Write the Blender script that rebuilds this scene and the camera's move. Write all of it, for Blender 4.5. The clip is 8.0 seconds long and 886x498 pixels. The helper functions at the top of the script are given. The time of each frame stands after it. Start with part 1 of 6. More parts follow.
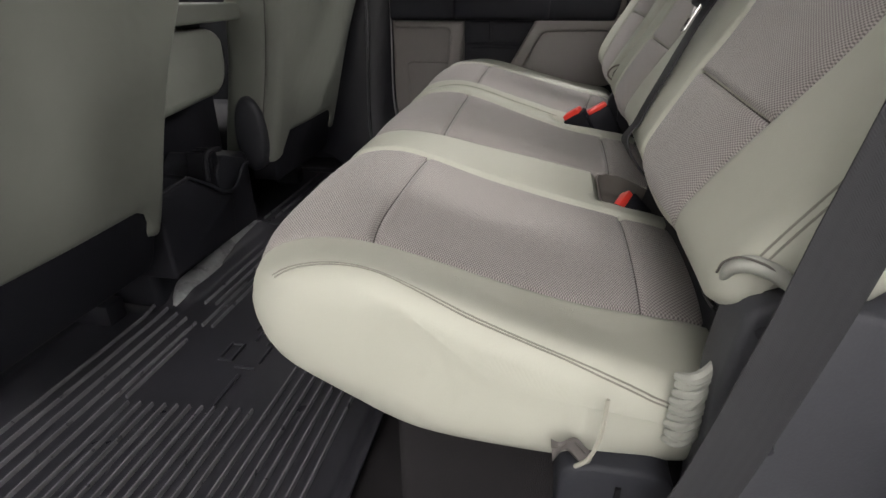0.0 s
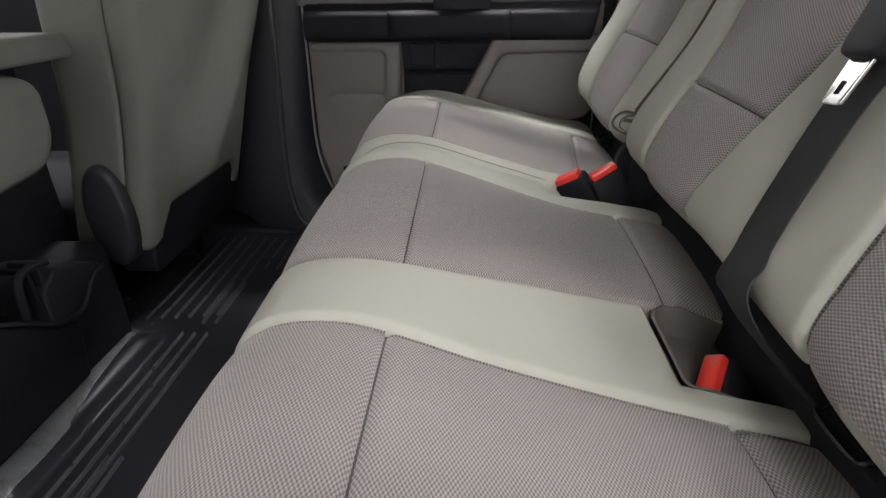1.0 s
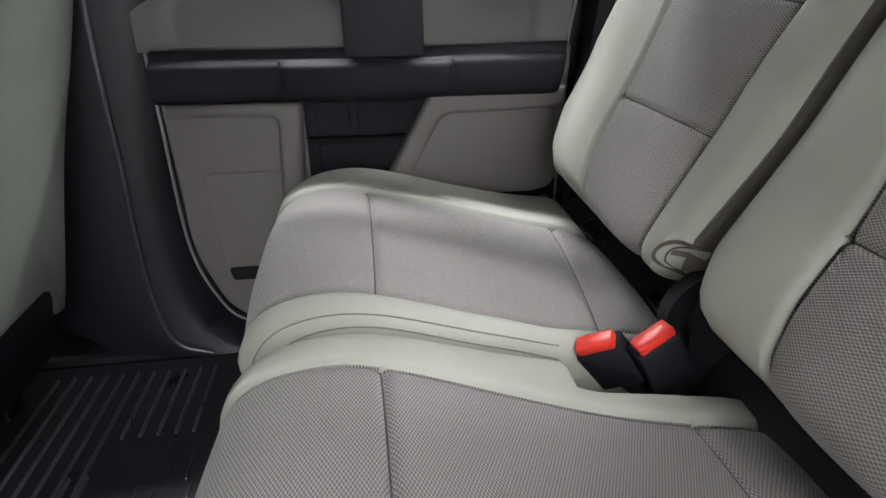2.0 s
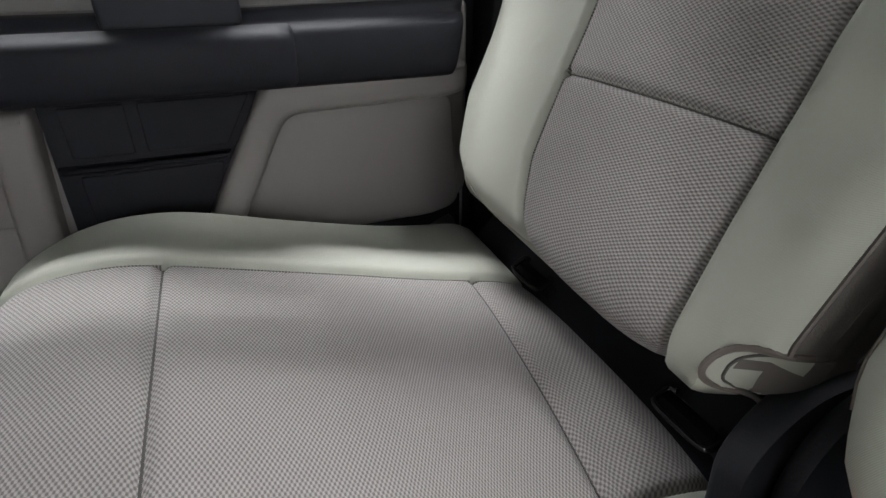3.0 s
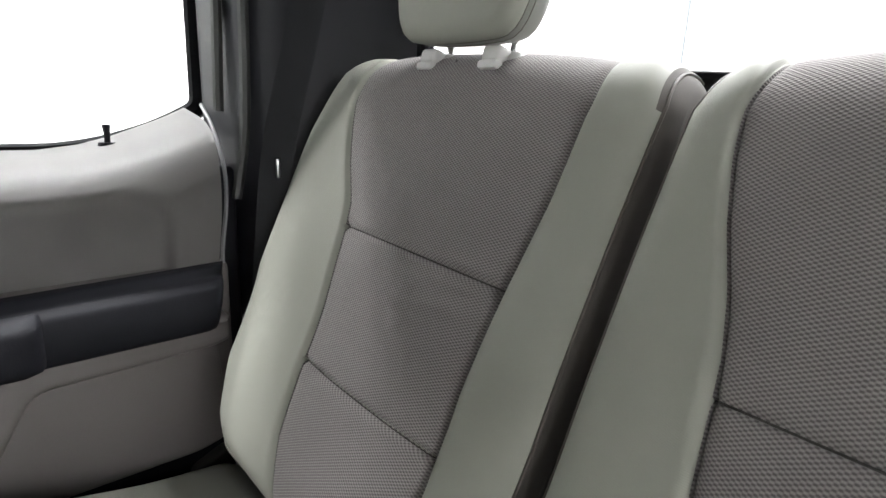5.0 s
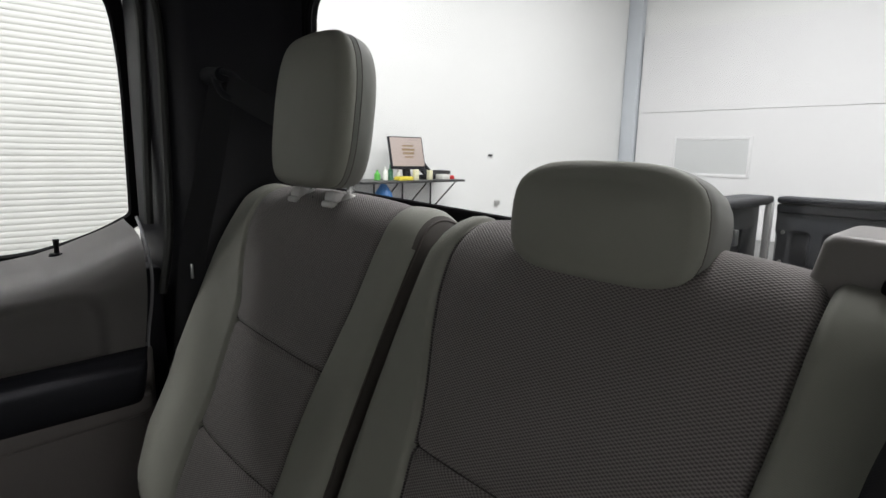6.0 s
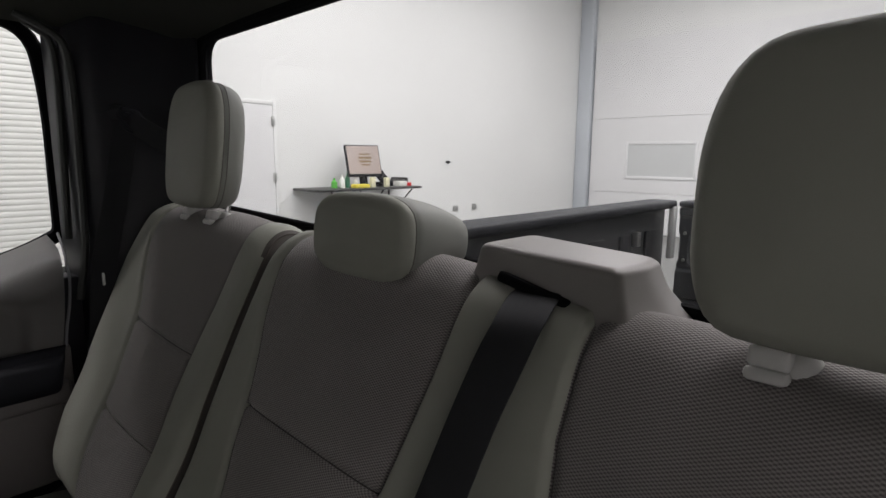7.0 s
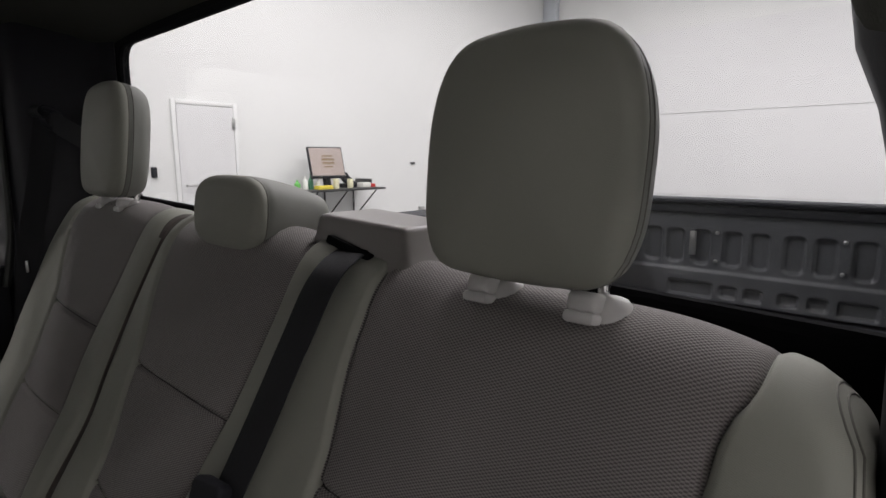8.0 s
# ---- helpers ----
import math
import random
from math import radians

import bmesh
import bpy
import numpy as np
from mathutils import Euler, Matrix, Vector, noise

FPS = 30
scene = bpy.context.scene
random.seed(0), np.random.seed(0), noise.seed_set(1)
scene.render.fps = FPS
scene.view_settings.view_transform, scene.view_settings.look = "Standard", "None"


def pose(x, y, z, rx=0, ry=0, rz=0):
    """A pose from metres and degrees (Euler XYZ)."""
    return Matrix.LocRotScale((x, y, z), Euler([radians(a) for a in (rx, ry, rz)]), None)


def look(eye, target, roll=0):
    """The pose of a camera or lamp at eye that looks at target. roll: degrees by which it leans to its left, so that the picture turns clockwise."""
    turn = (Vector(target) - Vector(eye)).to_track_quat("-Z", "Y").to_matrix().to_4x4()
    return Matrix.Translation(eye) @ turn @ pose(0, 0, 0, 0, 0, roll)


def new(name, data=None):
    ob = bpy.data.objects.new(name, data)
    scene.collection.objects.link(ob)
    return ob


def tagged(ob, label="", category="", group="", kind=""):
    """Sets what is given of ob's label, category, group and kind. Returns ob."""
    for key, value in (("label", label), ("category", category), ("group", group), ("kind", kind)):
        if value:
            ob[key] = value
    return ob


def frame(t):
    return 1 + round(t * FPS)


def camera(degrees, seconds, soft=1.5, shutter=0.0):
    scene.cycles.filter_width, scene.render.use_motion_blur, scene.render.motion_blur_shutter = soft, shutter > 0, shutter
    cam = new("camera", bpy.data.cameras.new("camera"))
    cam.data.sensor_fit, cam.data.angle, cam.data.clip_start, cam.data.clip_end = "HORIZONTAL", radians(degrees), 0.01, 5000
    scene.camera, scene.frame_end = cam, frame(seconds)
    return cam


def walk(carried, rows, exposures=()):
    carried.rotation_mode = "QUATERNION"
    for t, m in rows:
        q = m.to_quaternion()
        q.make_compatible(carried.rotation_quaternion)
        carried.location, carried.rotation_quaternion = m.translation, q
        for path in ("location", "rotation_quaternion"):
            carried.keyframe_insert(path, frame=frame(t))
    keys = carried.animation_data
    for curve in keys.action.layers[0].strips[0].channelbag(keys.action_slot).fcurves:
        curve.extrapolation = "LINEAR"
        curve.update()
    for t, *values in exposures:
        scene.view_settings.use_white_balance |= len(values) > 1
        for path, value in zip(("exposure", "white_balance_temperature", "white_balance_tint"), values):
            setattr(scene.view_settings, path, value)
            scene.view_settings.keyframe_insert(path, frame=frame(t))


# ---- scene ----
cam = camera(78.5, 8.0)
PATH = [
    (0, (0.18, -0.404, 0.634), (-0.163, 1.362, -0.241), -0.3),
    (0.5, (0.123, -0.195, 0.633), (-0.07, 1.593, -0.243), -0.5),
    (1, (0.071, 0.015, 0.664), (-0.029, 1.806, -0.22), -0.6),
    (1.5, (0.011, 0.223, 0.716), (0.083, 2.01, -0.179), -0.9),
    (2, (-0.002, 0.446, 0.723), (0.26, 2.217, -0.169), -0.1),
    (2.2, (0.014, 0.523, 0.728), (0.325, 2.284, -0.169), -0.3),
    (3.5, (0.099, 0.836, 0.624), (0.985, 2.367, -0.311), -0.0),
    (4, (0.111, 0.843, 0.642), (1.166, 2.278, -0.267), 0.8),
    (4.5, (0.104, 0.803, 0.738), (1.303, 2.204, -0.038), 2.3),
    (5, (0.119, 0.699, 0.853), (1.408, 2.136, 0.33), 2.7),
    (5.2, (0.115, 0.645, 0.872), (1.437, 2.088, 0.461), 2.4),
    (6.3, (0.135, 0.352, 0.984), (1.511, 1.762, 0.639), 0.7),
    (6.5, (0.141, 0.293, 0.985), (1.536, 1.686, 0.647), 0.5),
    (7, (0.137, 0.165, 1.003), (1.568, 1.523, 0.674), 0.5),
    (7.5, (0.151, 0.054, 1.008), (1.613, 1.382, 0.688), 0.1),
    (8, (0.16, -0.041, 0.981), (1.651, 1.252, 0.661), -0.1),
]
EXPOSURES = [(0.0, 0.54, 6750, 12), (1.0, 0.58, 6550, 14), (2.0, 1.05, 6250, 10), (3.5, 0.92, 6300, 9), (4.0, 0.98, 6300, 10), (4.5, 1.12, 6350, 10), (5.2, 0.8, 6350, 10), (6.3, -1.33, 6500, 12), (8.0, -1.32, 6550, 16)]
walk(cam, [(t, look(eye, target, roll)) for t, eye, target, roll in PATH], EXPOSURES)

# ---------------------------------------------------------------- world and light
# Truck axes: x to the rear, y across the cab to the far door, z up from the cab floor.
world = bpy.data.worlds.new("world")
scene.world = world
world.use_nodes = True
world.node_tree.nodes["Background"].inputs[0].default_value = (0.9, 0.95, 1.0, 1)
world.node_tree.nodes["Background"].inputs[1].default_value = 0.05

GROUND = -0.5
WALL_Y, WALL_X, WALL_N, WALL_F, ROOF_Z = 6.5, 11.2, -7.5, -6.0, 4.9


def area(name, at, size_x, size_y, power, target=None, color=(1, 0.995, 1.0)):
    data = bpy.data.lights.new(name, "AREA")
    data.shape, data.size, data.size_y = "RECTANGLE", size_x, size_y
    data.energy, data.color = power, color
    ob = new(name, data)
    ob.matrix_world = look(at, target or (at[0], at[1] + 0.001, at[2] - 1))
    return ob


LAMPS = [(0.3, -2.9, 60), (0.2, -4.7, 100), (-0.3, -6.1, 85), (3.6, 0.7, 340), (0.2, 3.7, 320), (-1.5, 4.9, 150), (3.4, 4.4, 230), (7.8, -1.0, 400), (7.5, 3.4, 300)]
for lx, ly, power in LAMPS:
    area("ceiling_lamp_light", (lx, ly, ROOF_Z - 0.14), 2.4, 0.5, power)

# two long fill lamps, added unseen at the workshop's ends, turned to the walls
FILL_LAMPS = [((-4.4, 0.7, 3.7), (-6.0, 0.7, 1.0)), ((0.4, -6.3, 3.7), (0.4, -7.5, 0.9))]
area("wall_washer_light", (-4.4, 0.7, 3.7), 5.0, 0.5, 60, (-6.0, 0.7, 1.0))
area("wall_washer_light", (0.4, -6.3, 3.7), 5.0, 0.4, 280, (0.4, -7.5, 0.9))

# ---------------------------------------------------------------- materials


def nodes_of(name):
    m = bpy.data.materials.new(name)
    m.use_nodes = True
    nt = m.node_tree
    return m, nt, nt.nodes["Principled BSDF"]


def link(nt, a, b):
    nt.links.new(a, b)


def math_node(nt, op, a, b=None, c=None):
    n = nt.nodes.new("ShaderNodeMath")
    n.operation = op
    for i, v in enumerate((a, b, c)):
        if v is None:
            continue
        if isinstance(v, (int, float)):
            n.inputs[i].default_value = v
        else:
            link(nt, v, n.inputs[i])
    return n.outputs[0]


def surface(name, color, rough=0.5, coarse=3.0, fine=300.0, vary=0.12, bump=0.05, spec=0.5, metal=0.0, rough_vary=0.08, bump_size=0.001, coat=0.0, crease=0.0, twill=0.0):
    """A plain surface with stains at one scale and grain at another."""
    m, nt, p = nodes_of(name)
    tc = nt.nodes.new("ShaderNodeTexCoord")
    big = nt.nodes.new("ShaderNodeTexNoise")
    big.inputs["Scale"].default_value, big.inputs["Detail"].default_value = coarse, 5
    small = nt.nodes.new("ShaderNodeTexNoise")
    small.inputs["Scale"].default_value, small.inputs["Detail"].default_value = fine, 3
    for n in (big, small):
        link(nt, tc.outputs["Object"], n.inputs["Vector"])
    amount = math_node(nt, "ADD", math_node(nt, "MULTIPLY", big.outputs["Fac"], 0.7), math_node(nt, "MULTIPLY", small.outputs["Fac"], 0.3))
    mix = nt.nodes.new("ShaderNodeMix")
    mix.data_type = "RGBA"
    link(nt, amount, mix.inputs[0])
    mix.inputs[6].default_value = (*[c * (1 - vary * 2) for c in color], 1)
    mix.inputs[7].default_value = (*[min(1, c * (1 + vary * 2)) for c in color], 1)
    link(nt, mix.outputs[2], p.inputs["Base Color"])
    link(nt, math_node(nt, "ADD", math_node(nt, "MULTIPLY", big.outputs["Fac"], rough_vary * 2), rough - rough_vary), p.inputs["Roughness"])
    p.inputs["Metallic"].default_value = metal
    p.inputs["Specular IOR Level"].default_value = spec
    p.inputs["Coat Weight"].default_value = coat
    if bump:
        b = nt.nodes.new("ShaderNodeBump")
        b.inputs["Strength"].default_value, b.inputs["Distance"].default_value = bump, bump_size
        link(nt, small.outputs["Fac"], b.inputs["Height"])
        if crease:
            soft = nt.nodes.new("ShaderNodeTexNoise")
            soft.inputs["Scale"].default_value, soft.inputs["Detail"].default_value, soft.inputs["Distortion"].default_value = 11, 2, 0.6
            link(nt, tc.outputs["Object"], soft.inputs["Vector"])
            c = nt.nodes.new("ShaderNodeBump")
            c.inputs["Strength"].default_value, c.inputs["Distance"].default_value = crease, 0.012
            link(nt, soft.outputs["Fac"], c.inputs["Height"])
            link(nt, c.outputs["Normal"], b.inputs["Normal"])
            if twill:
                uv = nt.nodes.new("ShaderNodeUVMap")
                sep = nt.nodes.new("ShaderNodeSeparateXYZ")
                link(nt, uv.outputs["UV"], sep.inputs[0])
                ribs = math_node(nt, "SINE", math_node(nt, "MULTIPLY", math_node(nt, "ADD", sep.outputs[0], sep.outputs[1]), 2 * math.pi / twill))
                d = nt.nodes.new("ShaderNodeBump")
                d.inputs["Strength"].default_value, d.inputs["Distance"].default_value = 0.2, 0.0003
                link(nt, ribs, d.inputs["Height"])
                link(nt, c.outputs["Normal"], d.inputs["Normal"])
                link(nt, d.outputs["Normal"], b.inputs["Normal"])
        link(nt, b.outputs["Normal"], p.inputs["Normal"])
    return m


def weave(name, thread, gap, pitch_u, pitch_v):
    """Upholstery cloth: staggered rows of short raised threads, over UVs in metres."""
    m, nt, p = nodes_of(name)
    uv = nt.nodes.new("ShaderNodeUVMap")
    sep = nt.nodes.new("ShaderNodeSeparateXYZ")
    link(nt, uv.outputs["UV"], sep.inputs[0])
    a = math_node(nt, "MULTIPLY", sep.outputs[0], 2 * math.pi / pitch_u)
    b = math_node(nt, "MULTIPLY", sep.outputs[1], 2 * math.pi / pitch_v)
    dots = math_node(nt, "MULTIPLY", math_node(nt, "COSINE", a), math_node(nt, "COSINE", b))
    height = math_node(nt, "ADD", math_node(nt, "MULTIPLY", dots, 0.5), 0.5)
    tc = nt.nodes.new("ShaderNodeTexCoord")
    big = nt.nodes.new("ShaderNodeTexNoise")
    big.inputs["Scale"].default_value, big.inputs["Detail"].default_value = 5, 4
    fuzz = nt.nodes.new("ShaderNodeTexNoise")
    fuzz.inputs["Scale"].default_value, fuzz.inputs["Detail"].default_value = 900, 2
    for n in (big, fuzz):
        link(nt, tc.outputs["Object"], n.inputs["Vector"])
    ramp = nt.nodes.new("ShaderNodeMapRange")
    ramp.inputs["From Min"].default_value, ramp.inputs["From Max"].default_value = 0.2, 0.75
    link(nt, height, ramp.inputs["Value"])
    mix = nt.nodes.new("ShaderNodeMix")
    mix.data_type = "RGBA"
    link(nt, ramp.outputs[0], mix.inputs[0])
    mix.inputs[6].default_value, mix.inputs[7].default_value = (*gap, 1), (*thread, 1)
    tone = math_node(nt, "ADD", math_node(nt, "MULTIPLY", big.outputs["Fac"], 0.22), math_node(nt, "ADD", math_node(nt, "MULTIPLY", fuzz.outputs["Fac"], 0.3), 0.74))
    mul = nt.nodes.new("ShaderNodeMix")
    mul.data_type, mul.blend_type = "RGBA", "MULTIPLY"
    mul.inputs[0].default_value = 1.0
    link(nt, mix.outputs[2], mul.inputs[6])
    link(nt, tone, mul.inputs[7])
    link(nt, mul.outputs[2], p.inputs["Base Color"])
    p.inputs["Roughness"].default_value, p.inputs["Specular IOR Level"].default_value = 0.85, 0.25
    p.inputs["Sheen Weight"].default_value, p.inputs["Sheen Roughness"].default_value = 0.15, 0.5
    bp = nt.nodes.new("ShaderNodeBump")
    bp.inputs["Strength"].default_value, bp.inputs["Distance"].default_value = 0.45, 0.0012
    link(nt, height, bp.inputs["Height"])
    link(nt, bp.outputs["Normal"], p.inputs["Normal"])
    return m


def webbing(name, color):
    """Woven belt strap: fine chevrons across the strap, over UVs in metres."""
    m, nt, p = nodes_of(name)
    uv = nt.nodes.new("ShaderNodeUVMap")
    sep = nt.nodes.new("ShaderNodeSeparateXYZ")
    link(nt, uv.outputs["UV"], sep.inputs[0])
    zig = math_node(nt, "PINGPONG", sep.outputs[1], 0.004)
    line = math_node(nt, "SINE", math_node(nt, "MULTIPLY", math_node(nt, "ADD", sep.outputs[0], zig), 2 * math.pi / 0.0018))
    mix = nt.nodes.new("ShaderNodeMix")
    mix.data_type = "RGBA"
    link(nt, math_node(nt, "ADD", math_node(nt, "MULTIPLY", line, 0.5), 0.5), mix.inputs[0])
    mix.inputs[6].default_value = (*[c * 0.88 for c in color], 1)
    mix.inputs[7].default_value = (*[c * 1.12 for c in color], 1)
    link(nt, mix.outputs[2], p.inputs["Base Color"])
    p.inputs["Roughness"].default_value, p.inputs["Specular IOR Level"].default_value = 0.75, 0.25
    bp = nt.nodes.new("ShaderNodeBump")
    bp.inputs["Strength"].default_value, bp.inputs["Distance"].default_value = 0.2, 0.0006
    link(nt, line, bp.inputs["Height"])
    link(nt, bp.outputs["Normal"], p.inputs["Normal"])
    return m


def clear_glass(name, tint=(0.97, 0.98, 0.975)):
    m = bpy.data.materials.new(name)
    m.use_nodes = True
    nt = m.node_tree
    nt.nodes.remove(nt.nodes["Principled BSDF"])
    out = nt.nodes["Material Output"]
    tr = nt.nodes.new("ShaderNodeBsdfTransparent")
    tr.inputs[0].default_value = (*tint, 1)
    gl = nt.nodes.new("ShaderNodeBsdfGlossy")
    gl.inputs["Roughness"].default_value = 0.01
    lw = nt.nodes.new("ShaderNodeLayerWeight")
    gloss = math_node(nt, "ADD", math_node(nt, "MULTIPLY", math_node(nt, "POWER", lw.outputs["Facing"], 4.0), 0.6), 0.02)
    mx = nt.nodes.new("ShaderNodeMixShader")
    link(nt, gloss, mx.inputs[0])
    link(nt, tr.outputs[0], mx.inputs[1])
    link(nt, gl.outputs[0], mx.inputs[2])
    # weak white diffuse layer: the pane's haze is painted in
    haze = nt.nodes.new("ShaderNodeBsdfDiffuse")
    haze.inputs[0].default_value = (0.8, 0.8, 0.8, 1)
    veil = nt.nodes.new("ShaderNodeMixShader")
    veil.inputs[0].default_value = 0.025
    link(nt, mx.outputs[0], veil.inputs[1])
    link(nt, haze.outputs[0], veil.inputs[2])
    link(nt, veil.outputs[0], out.inputs["Surface"])
    return m


def glow(name, color, strength):
    m, nt, p = nodes_of(name)
    p.inputs["Base Color"].default_value = (*color, 1)
    p.inputs["Emission Color"].default_value = (*color, 1)
    p.inputs["Emission Strength"].default_value = strength
    return m


VINYL = surface("seat vinyl grey green", (0.310, 0.313, 0.270), 0.58, 4, 900, 0.05, 0.12, 0.25, bump_size=0.0004, crease=0.25, twill=0.0011)
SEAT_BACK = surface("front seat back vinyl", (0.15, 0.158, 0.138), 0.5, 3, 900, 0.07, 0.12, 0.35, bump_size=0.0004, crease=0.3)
GUSSET = surface("brown gusset cloth", (0.095, 0.085, 0.077), 0.75, 8, 700, 0.1, 0.2, 0.3)
STITCH = surface("grey stitch thread", (0.15, 0.146, 0.127), 0.8, 30, 600, 0.1)
VINYL_SIDE = surface("seat gusset vinyl", (0.25, 0.254, 0.232), 0.55, 4, 900, 0.06, 0.12, 0.35, bump_size=0.0004, crease=0.25)
CLOTH = weave("seat cloth taupe", (0.288, 0.266, 0.256), (0.118, 0.108, 0.104), 0.0030, 0.0052)
SEAM = surface("dark seam thread", (0.055, 0.05, 0.046), 0.8, 30, 600, 0.1)
THREAD = surface("seam thread", (0.24, 0.235, 0.2), 0.7, 30, 600, 0.1)
PIPING = surface("brown edge welt", (0.085, 0.070, 0.060), 0.6, 20, 600, 0.1)
TAUPE = surface("door trim taupe plastic", (0.152, 0.139, 0.132), 0.48, 3, 500, 0.06, 0.25, 0.4, bump_size=0.0006)
UPPER_TRIM = surface("grey soft upper door trim", (0.222, 0.211, 0.205), 0.5, 3, 500, 0.05, 0.2, 0.4, bump_size=0.0006)
TAUPE_LIGHT = surface("belt guide taupe plastic", (0.26, 0.243, 0.232), 0.42, 5, 600, 0.05, 0.2, 0.45, bump_size=0.0005)
BLACK = surface("black moulded plastic", (0.0095, 0.0098, 0.0135), 0.66, 4, 450, 0.1, 0.3, 0.2, bump_size=0.0006)
CHARCOAL = surface("charcoal moulded plastic", (0.0135, 0.0143, 0.019), 0.64, 4, 450, 0.1, 0.3, 0.28, bump_size=0.0006)
DARK_TRIM = surface("dark pillar trim", (0.014, 0.0138, 0.0185), 0.45, 4, 450, 0.1, 0.2, 0.35, bump_size=0.0006)
RUBBER = surface("black rubber mat", (0.02, 0.02, 0.0245), 0.30, 6, 350, 0.15, 0.25, 0.4, bump_size=0.0006)
CARPET = surface("black carpet", (0.014, 0.013, 0.014), 0.95, 8, 700, 0.25, 0.8, 0.1, bump_size=0.002)
HEADLINER = surface("grey headliner felt", (0.11, 0.112, 0.098), 0.95, 3, 700, 0.08, 0.4, 0.1, bump_size=0.001)
CHROME = surface("polished steel", (0.75, 0.75, 0.74), 0.18, 8, 300, 0.03, 0.02, 0.5, 1.0)
DULL_STEEL = surface("brushed steel", (0.55, 0.55, 0.54), 0.35, 8, 300, 0.05, 0.05, 0.5, 1.0)
RED = surface("red button plastic", (0.62, 0.035, 0.022), 0.35, 20, 300, 0.04, 0.05)
STRAP = webbing("black belt webbing", (0.022, 0.0223, 0.025))
PILLAR_EDGE = surface("worn satin pillar edge", (0.035, 0.036, 0.042), 0.32, 5, 300, 0.2)
SEAL = surface("rubber door seal", (0.007, 0.007, 0.008), 0.9, 6, 300, 0.1, 0.05, 0.1)
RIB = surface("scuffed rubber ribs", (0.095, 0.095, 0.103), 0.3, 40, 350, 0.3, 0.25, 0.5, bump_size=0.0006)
GLOSS_BLACK = surface("glossy black steel", (0.012, 0.012, 0.014), 0.14, 8, 300, 0.05, 0.02, 0.6)
SIDE_TRIM = surface("grey black side trim", (0.030, 0.031, 0.037), 0.5, 5, 450, 0.15, 0.3, 0.35, bump_size=0.0006)
CROWN_SHEEN = surface("scuffed pale rubber", (0.30, 0.31, 0.315), 0.28, 14, 120, 0.35, 0.3, 0.5, bump_size=0.0008)
SLEEVE = surface("pale grey sleeve plastic", (0.62, 0.61, 0.59), 0.42, 8, 500, 0.04, 0.1)
GATE = surface("scuffed grey tailgate paint", (0.075, 0.078, 0.086), 0.45, 6, 160, 0.2, 0.3, 0.45, bump_size=0.001)
JAMB_SEAL = surface("worn rubber jamb seal", (0.035, 0.037, 0.034), 0.45, 6, 200, 0.25, 0.2)
LINER = surface("black bed liner", (0.03, 0.031, 0.035), 0.62, 5, 160, 0.25, 0.6, 0.35, bump_size=0.002)
PAINT = surface("white truck paint", (0.7, 0.7, 0.69), 0.25, 2, 100, 0.02, 0.0, coat=0.5)
WHITE_WALL = surface("white wall paint", (0.8, 0.8, 0.79), 0.7, 0.6, 40, 0.03, 0.1, 0.3)
GARAGE_DOOR = surface("white sectional door steel", (0.76, 0.755, 0.76), 0.5, 0.8, 60, 0.03, 0.05, 0.4)
ROLLER = surface("ribbed roller door steel", (0.68, 0.68, 0.65), 0.5, 1.0, 60, 0.05, 0.05, 0.4)
POST = surface("pale blue grey door jamb", (0.55, 0.58, 0.62), 0.5, 1.0, 60, 0.04)
CONCRETE = surface("grey sealed concrete", (0.17, 0.17, 0.166), 0.45, 0.9, 60, 0.15, 0.1)
FROST = surface("frosted door pane", (0.6, 0.61, 0.61), 0.3, 2, 40, 0.03)
DESK_BLACK = surface("black desk laminate", (0.03, 0.03, 0.03), 0.4, 8, 100, 0.1)
SCREEN = surface("dim monitor screen", (0.35, 0.28, 0.25), 0.3, 6, 60, 0.1)
DOOR_EDGE = surface("pale grey door edge", (0.22, 0.22, 0.23), 0.45, 5, 300, 0.06)
GLASS = clear_glass("clear window glass")
LAMP_GLOW = glow("lamp diffuser", (1, 0.98, 0.95), 6.0)

# ---------------------------------------------------------------- building helpers
from mathutils.geometry import tessellate_polygon


def finish(name, bm, material, parent=None, label="", smooth=True):
    me = bpy.data.meshes.new(name)
    bm.normal_update()
    bm.to_mesh(me)
    bm.free()
    me.materials.append(material)
    if smooth:
        me.polygons.foreach_set("use_smooth", [True] * len(me.polygons))
        me.set_sharp_from_angle(angle=radians(42))
    ob = new(name, me)
    if parent:
        ob.parent = parent
    if label:
        ob["label"] = label
    return ob


def part(name, bm, material, parent, label="", smooth=True):
    return finish(name, bm, material, parent, label, smooth)


def thing(name, label, category, group="", kind=""):
    return tagged(new(name), label, category, group, kind)


def block(bm, cx, cy, cz, sx, sy, sz, m=None, bevel=0.0, segments=2):
    """A box by its centre and size, its edges rounded."""
    out = bmesh.ops.create_cube(bm, size=1.0)
    vs = out["verts"]
    bmesh.ops.scale(bm, vec=(sx, sy, sz), verts=vs)
    if bevel:
        es = list({e for v in vs for e in v.link_edges})
        r = bmesh.ops.bevel(bm, geom=es, offset=bevel, segments=segments, affect="EDGES", profile=0.5)
        vs = list({v for f in r["faces"] for v in f.verts} | {v for v in vs if v.is_valid})
    bmesh.ops.translate(bm, vec=(cx, cy, cz), verts=vs)
    if m is not None:
        bmesh.ops.transform(bm, matrix=m, verts=vs)
    return vs


